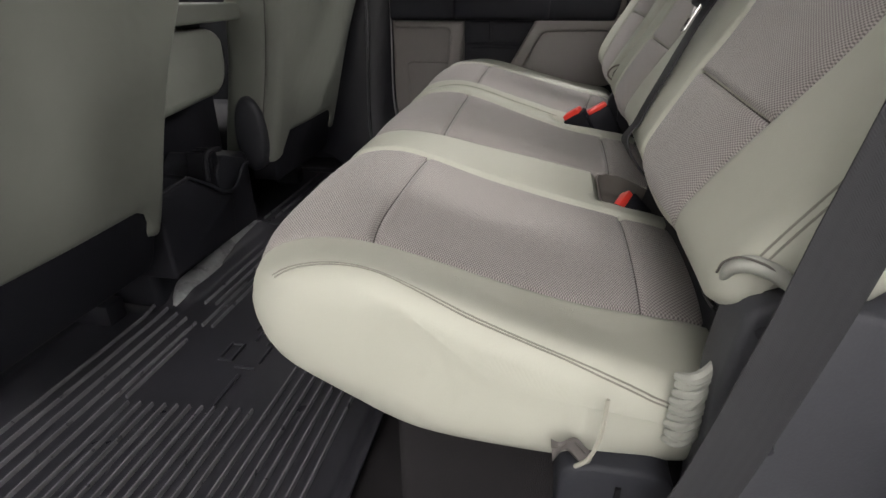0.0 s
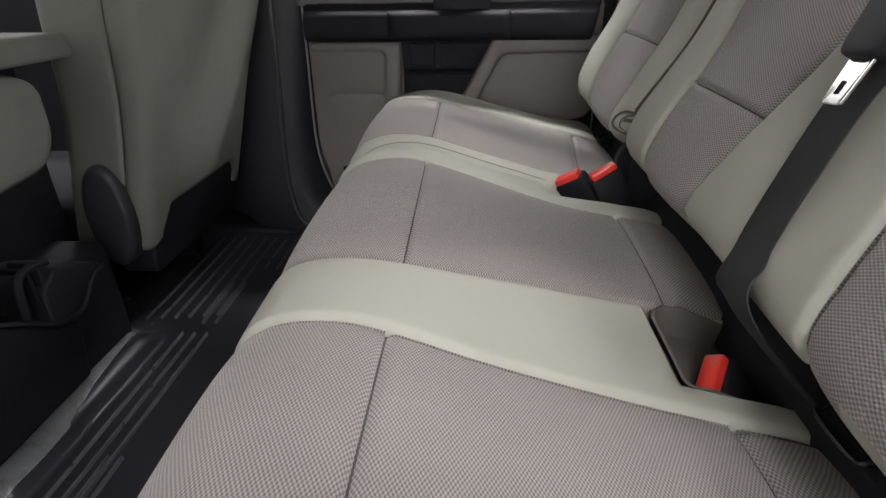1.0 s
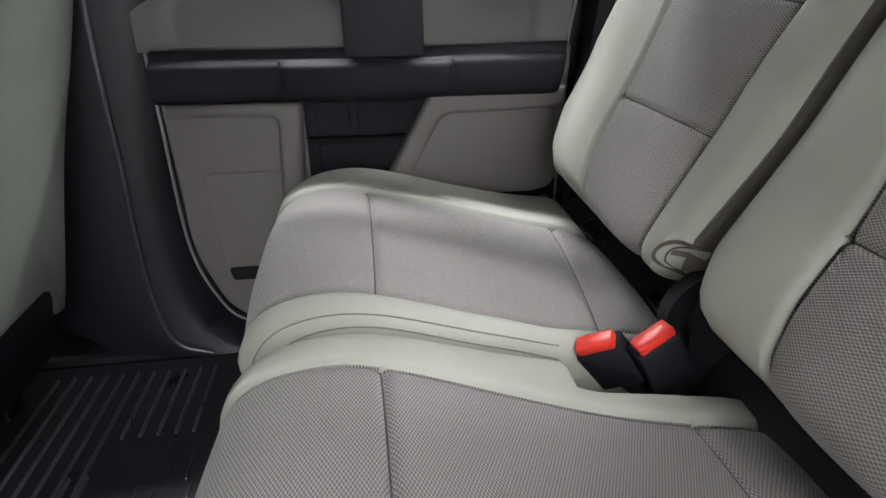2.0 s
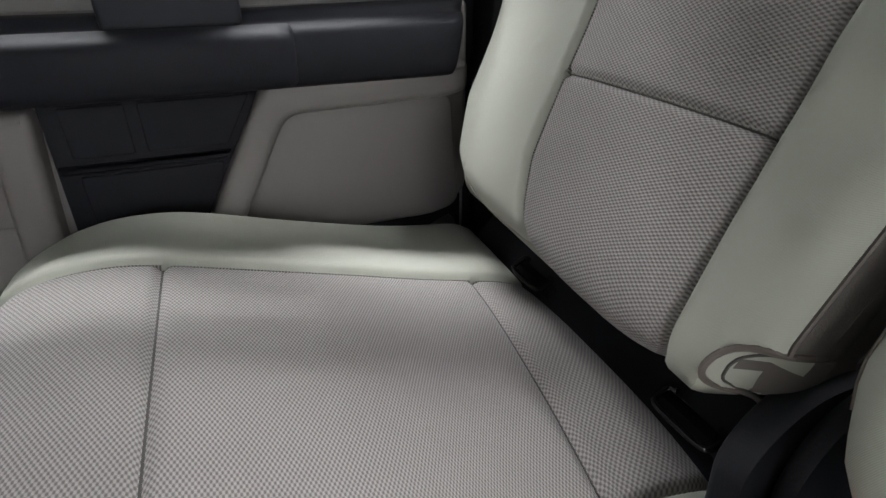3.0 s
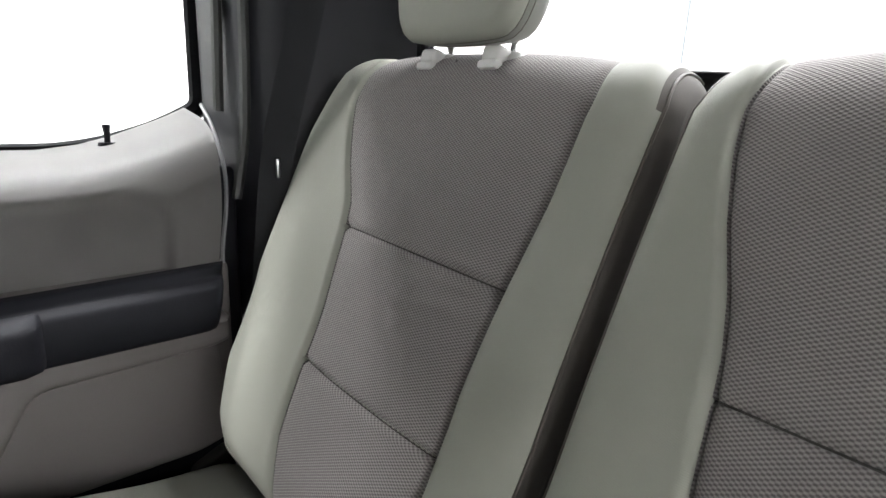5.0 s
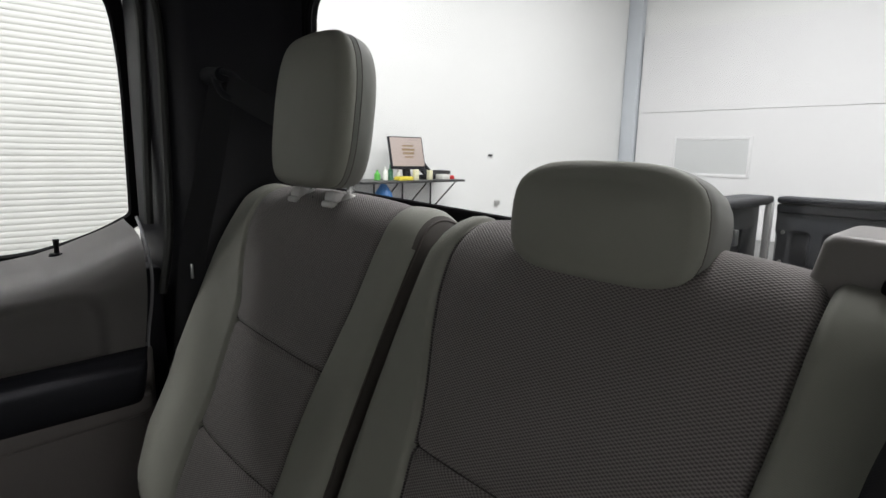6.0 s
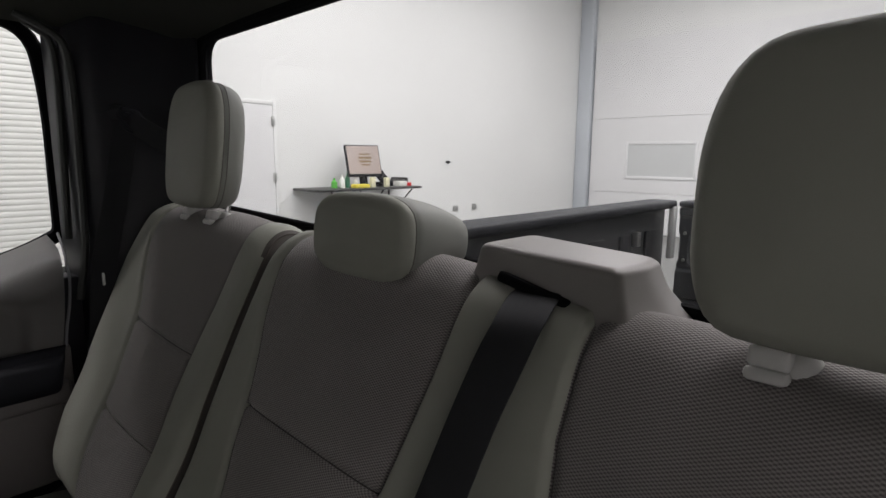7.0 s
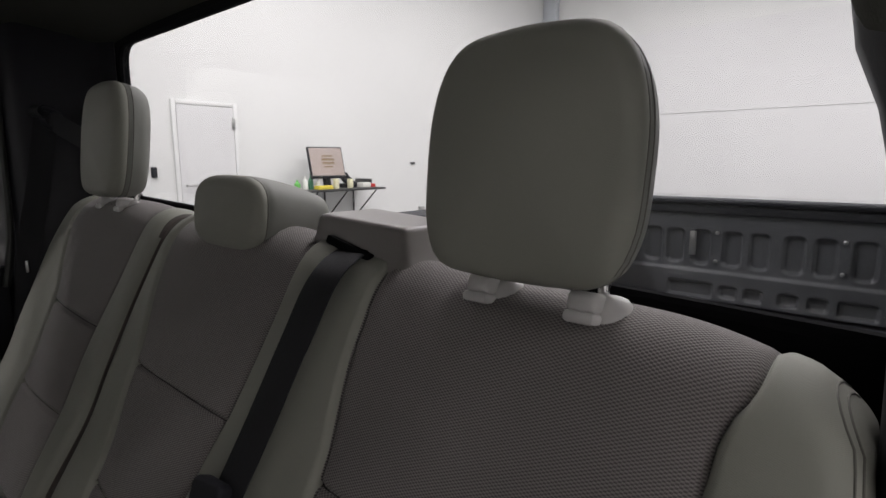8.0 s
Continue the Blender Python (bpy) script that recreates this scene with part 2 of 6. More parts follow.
def box(bm, x0, x1, y0, y1, z0, z1, bevel=0.0, segments=2, m=None):
    return block(bm, (x0 + x1) / 2, (y0 + y1) / 2, (z0 + z1) / 2, abs(x1 - x0), abs(y1 - y0), abs(z1 - z0), m, bevel, segments)


def tube(bm, points, radius, sides=8, closed=False):
    """A round bar along points."""
    pts = [Vector(p) for p in points]
    n = len(pts)
    rings = []
    up = None
    for i, p in enumerate(pts):
        a = pts[i - 1] if (i or closed) else p
        b = pts[(i + 1) % n] if (i < n - 1 or closed) else p
        d = (b - a).normalized()
        if up is None:
            up = d.orthogonal().normalized()
        side = d.cross(up)
        side = side.normalized() if side.length > 1e-6 else d.orthogonal().normalized()
        up = side.cross(d).normalized()
        r = radius[i] if isinstance(radius, (list, tuple)) else radius
        rings.append([bm.verts.new(p + (side * math.cos(t) + up * math.sin(t)) * r) for t in (2 * math.pi * k / sides for k in range(sides))])
    for i in range(n if closed else n - 1):
        a, b = rings[i], rings[(i + 1) % n]
        for k in range(sides):
            bm.faces.new((a[k], a[(k + 1) % sides], b[(k + 1) % sides], b[k]))
    if not closed:
        bm.faces.new(rings[0][::-1])
        bm.faces.new(rings[-1])


def spline(points, per=12, closed=False):
    """A smooth line (Catmull-Rom) through points."""
    pts = [np.array(p, float) for p in points]
    n = len(pts)
    out = []
    for i in range(n if closed else n - 1):
        p1, p2 = pts[i], pts[(i + 1) % n]
        p0 = pts[i - 1] if (i or closed) else 2 * p1 - p2
        p3 = pts[(i + 2) % n] if (i + 2 < n or closed) else 2 * p2 - p1
        for k in range(per):
            t = k / per
            out.append(0.5 * (2 * p1 + (p2 - p0) * t + (2 * p0 - 5 * p1 + 4 * p2 - p3) * t * t + (3 * p1 - p0 - 3 * p2 + p3) * t ** 3))
    if not closed:
        out.append(pts[-1])
    return out


def rounded(points, radius, steps=5):
    """A polygon with its corners rounded; radius is one number or one for each corner."""
    pts = [Vector(p) for p in points]
    n, out = len(pts), []
    for i, p in enumerate(pts):
        r = radius[i] if isinstance(radius, (list, tuple)) else radius
        a, b = (pts[i - 1] - p), (pts[(i + 1) % n] - p)
        cut = min(r, a.length * 0.49, b.length * 0.49)
        if cut < 1e-5:
            out.append(tuple(p))
            continue
        s, e = p + a.normalized() * cut, p + b.normalized() * cut
        for k in range(steps + 1):
            t = k / steps
            out.append(tuple(s * (1 - t) ** 2 + p * 2 * t * (1 - t) + e * t * t))
    return out


def plate(bm, outline, depth, m, bevel=0.004, back=0.0):
    """A slab: an outline in x and y, from z = -back to z = depth, its front edge rounded, placed by m."""
    def ring(z, grow):
        pts = [Vector((p[0], p[1], 0)) for p in outline]
        n = len(pts)
        out = []
        area2 = sum(pts[i].x * pts[(i + 1) % n].y - pts[(i + 1) % n].x * pts[i].y for i in range(n))
        sgn = 1 if area2 > 0 else -1
        for i, p in enumerate(pts):
            d1 = (p - pts[i - 1])
            d2 = (pts[(i + 1) % n] - p)
            d1 = d1.normalized() if d1.length > 1e-9 else d2.normalized()
            d2 = d2.normalized() if d2.length > 1e-9 else d1
            nn = Vector((-(d1 + d2).y, (d1 + d2).x, 0)) * sgn
            nn = nn.normalized() if nn.length > 1e-9 else Vector((0, 0, 0))
            k = 1 / max(0.5, math.sqrt(max(0.0, (1 + d1.dot(d2)) / 2)))
            q = p + nn * grow * k
            out.append(bm.verts.new(m @ Vector((q.x, q.y, z))))
        return out
    rings = [ring(-back, 0.0)]
    if bevel:
        for k in range(4):
            a = math.pi / 2 * k / 3
            rings.append(ring(depth - bevel * (1 - math.sin(a)), bevel * (1 - math.cos(a))))
    else:
        rings.append(ring(depth, 0.0))
    n = len(outline)
    for a, b in zip(rings, rings[1:]):
        for i in range(n):
            bm.faces.new((a[i], a[(i + 1) % n], b[(i + 1) % n], b[i]))
    for loop in (rings[-1], rings[0]):
        for tri in tessellate_polygon([[Vector((p[0], p[1], 0)) for p in outline]]):
            bm.faces.new([loop[k] for k in tri])
    bmesh.ops.recalc_face_normals(bm, faces=bm.faces)


def strap(name, points, sides, width, material, parent, label="", thick=0.0015):
    """A belt strap through points; sides gives the direction of its width at each end."""
    pts = spline(points, 10)
    n = len(pts)
    bm = bmesh.new()
    uvl = bm.loops.layers.uv.new("UVMap")
    s0, s1 = Vector(sides[0]).normalized(), Vector(sides[1]).normalized()
    rows, dist = [], 0.0
    for i, p in enumerate(pts):
        p = Vector(p)
        if i:
            dist += (p - Vector(pts[i - 1])).length
        s = s0.lerp(s1, i / (n - 1)).normalized()
        d = (Vector(pts[min(i + 1, n - 1)]) - Vector(pts[max(i - 1, 0)])).normalized()
        s = (s - d * s.dot(d)).normalized()
        nn = s.cross(d)
        row = []
        for w, h in ((-0.5, 0.4), (-0.44, 1), (0.44, 1), (0.5, 0.4), (0.5, -0.4), (0.44, -1), (-0.44, -1), (-0.5, -0.4)):
            row.append((bm.verts.new(p + s * w * width + nn * h * thick), dist, w * width))
        rows.append(row)
    for a, b in zip(rows, rows[1:]):
        for k in range(8):
            f = bm.faces.new((a[k][0], b[k][0], b[(k + 1) % 8][0], a[(k + 1) % 8][0]))
            for lp, src in zip(f.loops, (a[k], b[k], b[(k + 1) % 8], a[(k + 1) % 8])):
                lp[uvl].uv = (src[1], src[2])
    bm.faces.new([v[0] for v in rows[0]])
    bm.faces.new([v[0] for v in rows[-1]][::-1])
    bmesh.ops.recalc_face_normals(bm, faces=bm.faces)
    return finish(name, bm, material, parent, label)


def marks(breaks, step, fine=(0.0015, 0.004, 0.008, 0.014)):
    """Sample places between breaks (place, is a seam), closer together next to seams: (interval, fraction)."""
    out = []
    for k in range(len(breaks) - 1):
        (a, sa), (b, sb) = breaks[k], breaks[k + 1]
        length = b - a
        fr = {0.0}
        n = max(1, int(round(length / step)))
        fr.update(i / n for i in range(n))
        if sa:
            fr.update(f / length for f in fine if f < length * 0.45)
        if sb:
            fr.update(1 - f / length for f in fine if f < length * 0.45)
        last = -1
        for f in sorted(fr):
            if f - last > 0.0008 / length:
                out.append((k, f))
                last = f
    return out


class Pad:
    """An upholstered pad: a closed section swept from w0 to w1, rounded at both ends, with seams along and across it.
    section: points of a closed line; cross_seams: points on the section where seams run across;
    lanes: functions of the section fraction that give the place of seams along the sweep.
    rule(row, lane) names the piece that a patch belongs to; None leaves it out."""

    def __init__(self, section, w0, w1, radius, lanes, cross_seams, rule, m, puff=None, shape=None, step=0.012, cap=0.008, groove=0.0035, active=None):
        line = np.array(spline(section, 24, closed=True))
        seg = np.linalg.norm(np.roll(line, -1, 0) - line, axis=1)
        total = seg.sum()
        arc = np.concatenate([[0], np.cumsum(seg)])
        loop = np.vstack([line, line[:1]])
        area2 = np.sum(loop[:-1, 0] * loop[1:, 1] - loop[1:, 0] * loop[:-1, 1])
        sign = 1 if area2 > 0 else -1

        def at(s):
            s = s % total
            p = np.array([np.interp(s, arc, loop[:, 0]), np.interp(s, arc, loop[:, 1])])
            e = 0.012
            q0 = np.array([np.interp((s - e) % total, arc, loop[:, 0]), np.interp((s - e) % total, arc, loop[:, 1])])
            q1 = np.array([np.interp((s + e) % total, arc, loop[:, 0]), np.interp((s + e) % total, arc, loop[:, 1])])
            d = q1 - q0
            d /= np.linalg.norm(d)
            return p, np.array([d[1], -d[0]]) * sign
        cross = sorted(arc[int(np.argmin(np.linalg.norm(line - np.array(c), axis=1)))] for c in cross_seams)
        self.cross, self.total, self.at = cross, total, at
        sb = [(0.0, False)] + [(c, True) for c in cross] + [(total, False)]
        rows = [(k, f, sb[k][0] + f * (sb[k + 1][0] - sb[k][0])) for k, f in marks(sb, step)]
        mid = 0.2
        nominal = [(w0, False), (w0 + radius, False)] + [(fn(total * mid), True) for fn in lanes] + [(w1 - radius, False), (w1, False)]
        cols = marks(nominal, step)
        # finer steps round the ends
        ends = sorted(set([(0, x) for x in (0, .04, .1, .2, .35, .5, .75)]))
        last = len(nominal) - 2
        cols = ends + [c for c in cols if c[0] not in (0, last)] + [(last, 1 - x) for x in (1, .75, .5, .35, .2, .1, .04, 0)]
        self.verts, self.keys = [], {}
        grid = []
        for k, f, s in rows:
            p, nrm = at(s)
            edge = [w0, w0 + radius] + [fn(s) for fn in lanes] + [w1 - radius, w1]
            line_row = []
            for c, g in cols:
                w = edge[c] + g * (edge[c + 1] - edge[c])
                d = max(0.0, radius - (w - w0), radius - (w1 - w))
                inset = radius - math.sqrt(max(0.0, radius * radius - d * d))
                for fn in lanes:
                    if active is None or active(s, total, None):
                        inset += groove * math.exp(-((w - fn(s)) / 0.004) ** 2)
                for ci, cs in enumerate(cross):
                    if active is None or active(None, ci, w):
                        inset += groove * math.exp(-((s - cs) / 0.004) ** 2)
                if puff:
                    inset -= puff(k, s, c, g, w, p)
                q = p - nrm * inset
                v = np.array([q[0], q[1], w])
                if shape:
                    v = shape(v, s)
                line_row.append((m @ Vector(v), (s, w)))
            grid.append(line_row)
        self.grid, self.rows, self.cols = grid, rows, cols
        pieces = {}
        nr, nc = len(rows), len(cols)
        for i in range(nr):
            j2 = (i + 1) % nr
            for j in range(nc - 1):
                key = rule(rows[i][0], cols[j][0], grid[i][j][0])
                if key:
                    pieces.setdefault(key, []).append((i, j2, j))
        self.pieces = pieces
        self.cap = cap
        self.m = m
        self.outward = sign

    def seam(self, rows, cols, name, material, parent, radius=0.0011, lift=0.0):
        """A thin cord along grid places: rows and cols are lists of equal length."""
        bm = bmesh.new()
        tube(bm, [self.grid[i][j][0] + Vector((0, 0, lift)) for i, j in zip(rows, cols)], radius, 6)
        return finish(name, bm, material, parent)

    def row_of(self, cross_index):
        return next(i for i, r in enumerate(self.rows) if r[0] == cross_index + 1 and r[1] == 0.0)

    def col_of(self, lane):
        return next(j for j, c in enumerate(self.cols) if c[0] == lane and c[1] == 0.0)

    def build(self, key, name, material, parent, label="", caps=False):
        bm = bmesh.new()
        uvl = bm.loops.layers.uv.new("UVMap")
        made = {}

        def vert(i, j):
            if (i, j) not in made:
                made[(i, j)] = bm.verts.new(self.grid[i][j][0])
            return made[(i, j)]
        for i, i2, j in self.pieces.get(key, []):
            f = bm.faces.new((vert(i, j), vert(i2, j), vert(i2, j + 1), vert(i, j + 1)))
            for lp, (a, b) in zip(f.loops, ((i, j), (i2, j), (i2, j + 1), (i, j + 1))):
                s, w = self.grid[a][b][1]
                if a == 0 and i == len(self.rows) - 1:
                    s += self.total
                lp[uvl].uv = (s, w)
        if caps:
            nr = len(self.rows)
            for j, way in [((0, -1), (len(self.cols) - 1, 1))[e] for e in ((0, 1) if caps is True else caps)]:
                ring = [self.grid[i][j][0] for i in range(nr)]
                mid = sum(ring, Vector()) / nr
                axis = (self.m.to_3x3() @ Vector((0, 0, way))).normalized()
                prev = [vert(i, j) for i in range(nr)]
                for sc in (0.92, 0.75, 0.5, 0.25):
                    nxt = [bm.verts.new(mid + (p - mid) * sc + axis * self.cap * (1 - sc * sc)) for p in ring]
                    for i in range(nr):
                        bm.faces.new((prev[i], prev[(i + 1) % nr], nxt[(i + 1) % nr], nxt[i]))
                    prev = nxt
                tip = bm.verts.new(mid + axis * self.cap)
                for i in range(nr):
                    bm.faces.new((prev[i], prev[(i + 1) % nr], tip))
        bmesh.ops.recalc_face_normals(bm, faces=bm.faces)
        return finish(name, bm, material, parent, label)


def lerp_table(table):
    """A function by straight lines through (place, value)."""
    xs, ys = [t[0] for t in table], [t[1] for t in table]
    return lambda v: float(np.interp(v, xs, ys))


SWEEP_Y = Matrix(((1, 0, 0, 0), (0, 0, 1, 0), (0, 1, 0, 0), (0, 0, 0, 1)))  # section x, z; sweep along y
DOOR_FACE = Matrix(((1, 0, 0, 0), (0, 0, -1, 0), (0, 1, 0, 0), (0, 0, 0, 1)))  # outline x, z; depth towards -y


def face_y(y):
    return Matrix.Translation((0, y, 0)) @ DOOR_FACE

# ---------------------------------------------------------------- the garage round the truck


def slab(name, x0, x1, y0, y1, z0, z1, material, label, category, bevel=0.0):
    bm = bmesh.new()
    box(bm, x0, x1, y0, y1, z0, z1, bevel)
    return tagged(finish(name, bm, material, None, "", False), label, category, kind="structure")


slab("ground", WALL_F - 0.3, WALL_X + 0.3, WALL_N - 0.3, WALL_Y + 0.3, GROUND - 0.2, GROUND, CONCRETE, "grey sealed concrete workshop floor", "floor")
slab("ceiling", WALL_F - 0.3, WALL_X + 0.3, WALL_N - 0.3, WALL_Y + 0.3, ROOF_Z, ROOF_Z + 0.2, WHITE_WALL, "white painted workshop ceiling", "ceiling")
slab("wall_east", WALL_F, WALL_X, WALL_Y, WALL_Y + 0.2, GROUND, ROOF_Z, WHITE_WALL, "plain white painted workshop wall", "wall")
slab("wall_west", WALL_F, WALL_X, WALL_N - 0.2, WALL_N, GROUND, ROOF_Z, WHITE_WALL, "plain white painted workshop wall", "wall")
slab("wall_north", WALL_F - 0.2, WALL_F, WALL_N - 0.2, WALL_Y + 0.2, GROUND, ROOF_Z, WHITE_WALL, "plain white painted workshop wall", "wall")
slab("wall_south", WALL_X, WALL_X + 0.2, WALL_N - 0.2, WALL_Y + 0.2, GROUND, ROOF_Z, WHITE_WALL, "white workshop wall round the big door", "wall")


def ceiling_lamp(x, y):
    t = thing("ceiling_lamp", "long white strip lamp on the workshop ceiling", "lamp", "ceiling strip lamps")
    bm = bmesh.new()
    box(bm, x - 1.25, x + 1.25, y - 0.28, y + 0.28, ROOF_Z - 0.07, ROOF_Z, 0.01)
    part("housing", bm, PAINT, t)
    bm = bmesh.new()
    box(bm, x - 1.2, x + 1.2, y - 0.24, y + 0.24, ROOF_Z - 0.085, ROOF_Z - 0.072, 0.004)
    part("diffuser", bm, LAMP_GLOW, t, "glowing white diffuser")
    return t


for lx, ly, power in LAMPS:
    ceiling_lamp(lx, ly)




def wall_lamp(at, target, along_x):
    """A long added fill lamp, out of view, on two ceiling rods and turned to a wall."""
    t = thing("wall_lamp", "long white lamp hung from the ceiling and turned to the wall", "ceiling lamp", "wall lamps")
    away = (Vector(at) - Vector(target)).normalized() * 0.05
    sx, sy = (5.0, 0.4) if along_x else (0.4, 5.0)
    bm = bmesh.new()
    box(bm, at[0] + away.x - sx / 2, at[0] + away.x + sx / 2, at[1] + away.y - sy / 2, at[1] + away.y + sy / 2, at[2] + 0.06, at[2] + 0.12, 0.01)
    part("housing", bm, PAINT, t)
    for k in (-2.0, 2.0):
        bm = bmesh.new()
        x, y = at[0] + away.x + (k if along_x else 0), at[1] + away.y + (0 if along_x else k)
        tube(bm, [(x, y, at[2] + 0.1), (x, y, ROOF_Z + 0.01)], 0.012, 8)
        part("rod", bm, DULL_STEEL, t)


for (at, target), along_x in zip(FILL_LAMPS, (False, True)):
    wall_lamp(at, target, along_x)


def personnel_door():
    t = thing("door_2", "closed white steel door in the workshop wall", "door", kind="structure")
    bm = bmesh.new()
    for a, b in ((2.935, 2.985), (3.69, 3.74)):
        box(bm, a, b, WALL_Y - 0.035, WALL_Y - 0.002, GROUND, 1.69, 0.006)
    box(bm, 2.985, 3.69, WALL_Y - 0.035, WALL_Y - 0.002, 1.64, 1.69, 0.006)
    part("door_frame", bm, WHITE_WALL, t)
    bm = bmesh.new()
    box(bm, 2.99, 3.685, WALL_Y - 0.03, WALL_Y - 0.002, GROUND + 0.01, 1.635, 0.003)
    part("leaf", bm, GARAGE_DOOR, t, "", False)
    for z in (1.45, 0.75, -0.1):
        bm = bmesh.new()
        box(bm, 3.66, 3.695, WALL_Y - 0.06, WALL_Y - 0.03, z - 0.06, z + 0.06, 0.005)
        part("hinge", bm, DULL_STEEL, t, "grey steel hinge")
    bm = bmesh.new()
    tube(bm, [(3.05, WALL_Y - 0.03, 0.70), (3.05, WALL_Y - 0.085, 0.70), (3.16, WALL_Y - 0.085, 0.70)], 0.012, 8)
    part("door_handle", bm, DULL_STEEL, t, "steel lever handle")


personnel_door()


def sectional_door():
    t = thing("door_3", "closed white sectional overhead door with a glazed panel", "door", kind="structure")
    x = WALL_X - 0.06
    zs = [GROUND, 0.33, 1.87, 3.42]
    for a, b in zip(zs, zs[1:]):
        bm = bmesh.new()
        box(bm, x, WALL_X - 0.002, -2.2, 6.15, a + 0.003, b - 0.003, 0.004)
        part("panel", bm, GARAGE_DOOR, t, "", False)
    for y in (3.95,):
        bm = bmesh.new()
        for p in ((y - 0.06, y + 0.0, 0.62, 1.38), (y + 1.35, y + 1.41, 0.62, 1.38)):
            box(bm, x - 0.02, x - 0.001, p[0], p[1], p[2], p[3], 0.006)
        for p in ((y + 0.0, y + 1.35, 0.62, 0.68), (y + 0.0, y + 1.35, 1.32, 1.38)):
            box(bm, x - 0.02, x - 0.001, p[0], p[1], p[2], p[3], 0.006)
        w = part("window_frame", bm, GARAGE_DOOR, t)
        bm = bmesh.new()
        box(bm, x - 0.008, x - 0.002, y, y + 1.35, 0.68, 1.32, 0.0)
        part("pane", bm, FROST, w, "frosted pane", False)


sectional_door()
bm = bmesh.new()
box(bm, WALL_X - 0.16, WALL_X - 0.002, 6.18, 6.49, GROUND, ROOF_Z, 0.01)
tagged(finish("door_jamb", bm, POST), "pale blue-grey jamb beside the overhead door", "jamb", kind="structure")


def roller_door():
    t = thing("door_4", "closed off-white ribbed roller door", "door", kind="structure")
    bm = bmesh.new()
    z, step = GROUND, 0.055
    while z < 2.9:
        box(bm, -2.6, 1.9, WALL_Y - 0.026, WALL_Y - 0.01, z, z + step - 0.008, 0.006, 2)
        box(bm, -2.6, 1.9, WALL_Y - 0.02, WALL_Y - 0.008, z + step - 0.010, z + step + 0.002)
        z += step
    part("curtain", bm, ROLLER, t, "ribbed curtain")


roller_door()


def desk():
    t = thing("wall_desk", "narrow black desk on steel brackets against the white wall", "desk")
    y1, y0 = WALL_Y - 0.004, WALL_Y - 0.62
    bm = bmesh.new()
    box(bm, 3.98, 6.1, y0, y1, 0.575, 0.605, 0.006)
    part("desktop", bm, DESK_BLACK, t)
    for x in (4.7, 5.3, 5.95):
        bm = bmesh.new()
        tube(bm, [(x, y1 - 0.02, 0.56), (x, y1 - 0.02, 0.1)], 0.014, 6)
        tube(bm, [(x, y0 + 0.08, 0.565), (x, y1 - 0.02, 0.12)], 0.012, 6)
        part("bracket", bm, DESK_BLACK, t)
    bm = bmesh.new()
    box(bm, 6.02, 6.1, y0 + 0.3, y1, 0.605, 0.72, 0.006)
    part("end_panel", bm, DESK_BLACK, t)
    m = thing("monitor", "dark framed computer monitor with a dim pinkish screen", "monitor")
    mm = Matrix.Translation((5.05, WALL_Y - 0.36, 0.96)) @ pose(0, 0, 0, -14, 0, -6)
    bm = bmesh.new()
    block(bm, 0, 0, 0, 0.64, 0.04, 0.44, mm, 0.012)
    part("casing", bm, BLACK, m, "black casing")
    bm = bmesh.new()
    block(bm, 0, -0.022, 0.01, 0.595, 0.004, 0.385, mm, 0.0)
    sc = part("screen", bm, SCREEN, m, "dim pinkish screen")
    bm = bmesh.new()
    for i, (w, h) in enumerate(((0.2, 0.02), (0.24, 0.03), (0.22, 0.03), (0.16, 0.02))):
        block(bm, 0.02, -0.0255, 0.09 - i * 0.05, w, 0.003, h, mm)
    part("screen_text", bm, surface("screen text", (0.2, 0.13, 0.06), 0.4), sc, "", False)
    bm = bmesh.new()
    block(bm, 0, 0.06, -0.24, 0.1, 0.08, 0.25, mm, 0.01)
    box(bm, 4.91, 5.19, WALL_Y - 0.44, WALL_Y - 0.2, 0.606, 0.622, 0.006)
    part("stand", bm, BLACK, m)
    # things on the desk
    def bottle(x, y, r, h, material, label):
        bm = bmesh.new()
        tube(bm, [(x, y, 0.606), (x, y, 0.606 + h * 0.6), (x, y, 0.606 + h * 0.70), (x, y, 0.606 + h * 0.78), (x, y, 0.606 + h)], [r, r, r * 0.6, r * 0.35, r * 0.35], 12)
        tagged(finish("bottle", bm, material), label, "bottle", "bottles on the desk")
    green = surface("green plastic", (0.12, 0.5, 0.08), 0.4)
    white = surface("white plastic", (0.75, 0.75, 0.7), 0.4)
    dark_green = surface("dark green plastic", (0.03, 0.16, 0.08), 0.4)
    yellow = surface("yellow paper", (0.75, 0.62, 0.06), 0.7)
    cream = surface("cream paper", (0.75, 0.72, 0.5), 0.7)
    blue = surface("blue plastic bag", (0.04, 0.2, 0.55), 0.35)
    red = surface("red plastic", (0.6, 0.03, 0.03), 0.4)
    bottle(4.52, WALL_Y - 0.3, 0.045, 0.13, green, "short green plastic bottle on the desk")
    bottle(4.64, WALL_Y - 0.34, 0.04, 0.18, white, "white spray bottle on the desk")
    bottle(4.78, WALL_Y - 0.3, 0.04, 0.2, dark_green, "dark green bottle on the desk")
    bottle(4.88, WALL_Y - 0.36, 0.04, 0.14, white, "white plastic bottle on the desk")

    def pad_of(name, x0, x1, yy0, yy1, h, material, label, cat):
        bm = bmesh.new()
        box(bm, x0, x1, yy0, yy1, 0.606, 0.606 + h, min(0.008, h * 0.4))
        tagged(finish(name, bm, material), label, cat)
    pad_of("notepad", 4.72, 5.0, WALL_Y - 0.56, WALL_Y - 0.44, 0.05, yellow, "yellow notepad on the desk edge", "notepad")
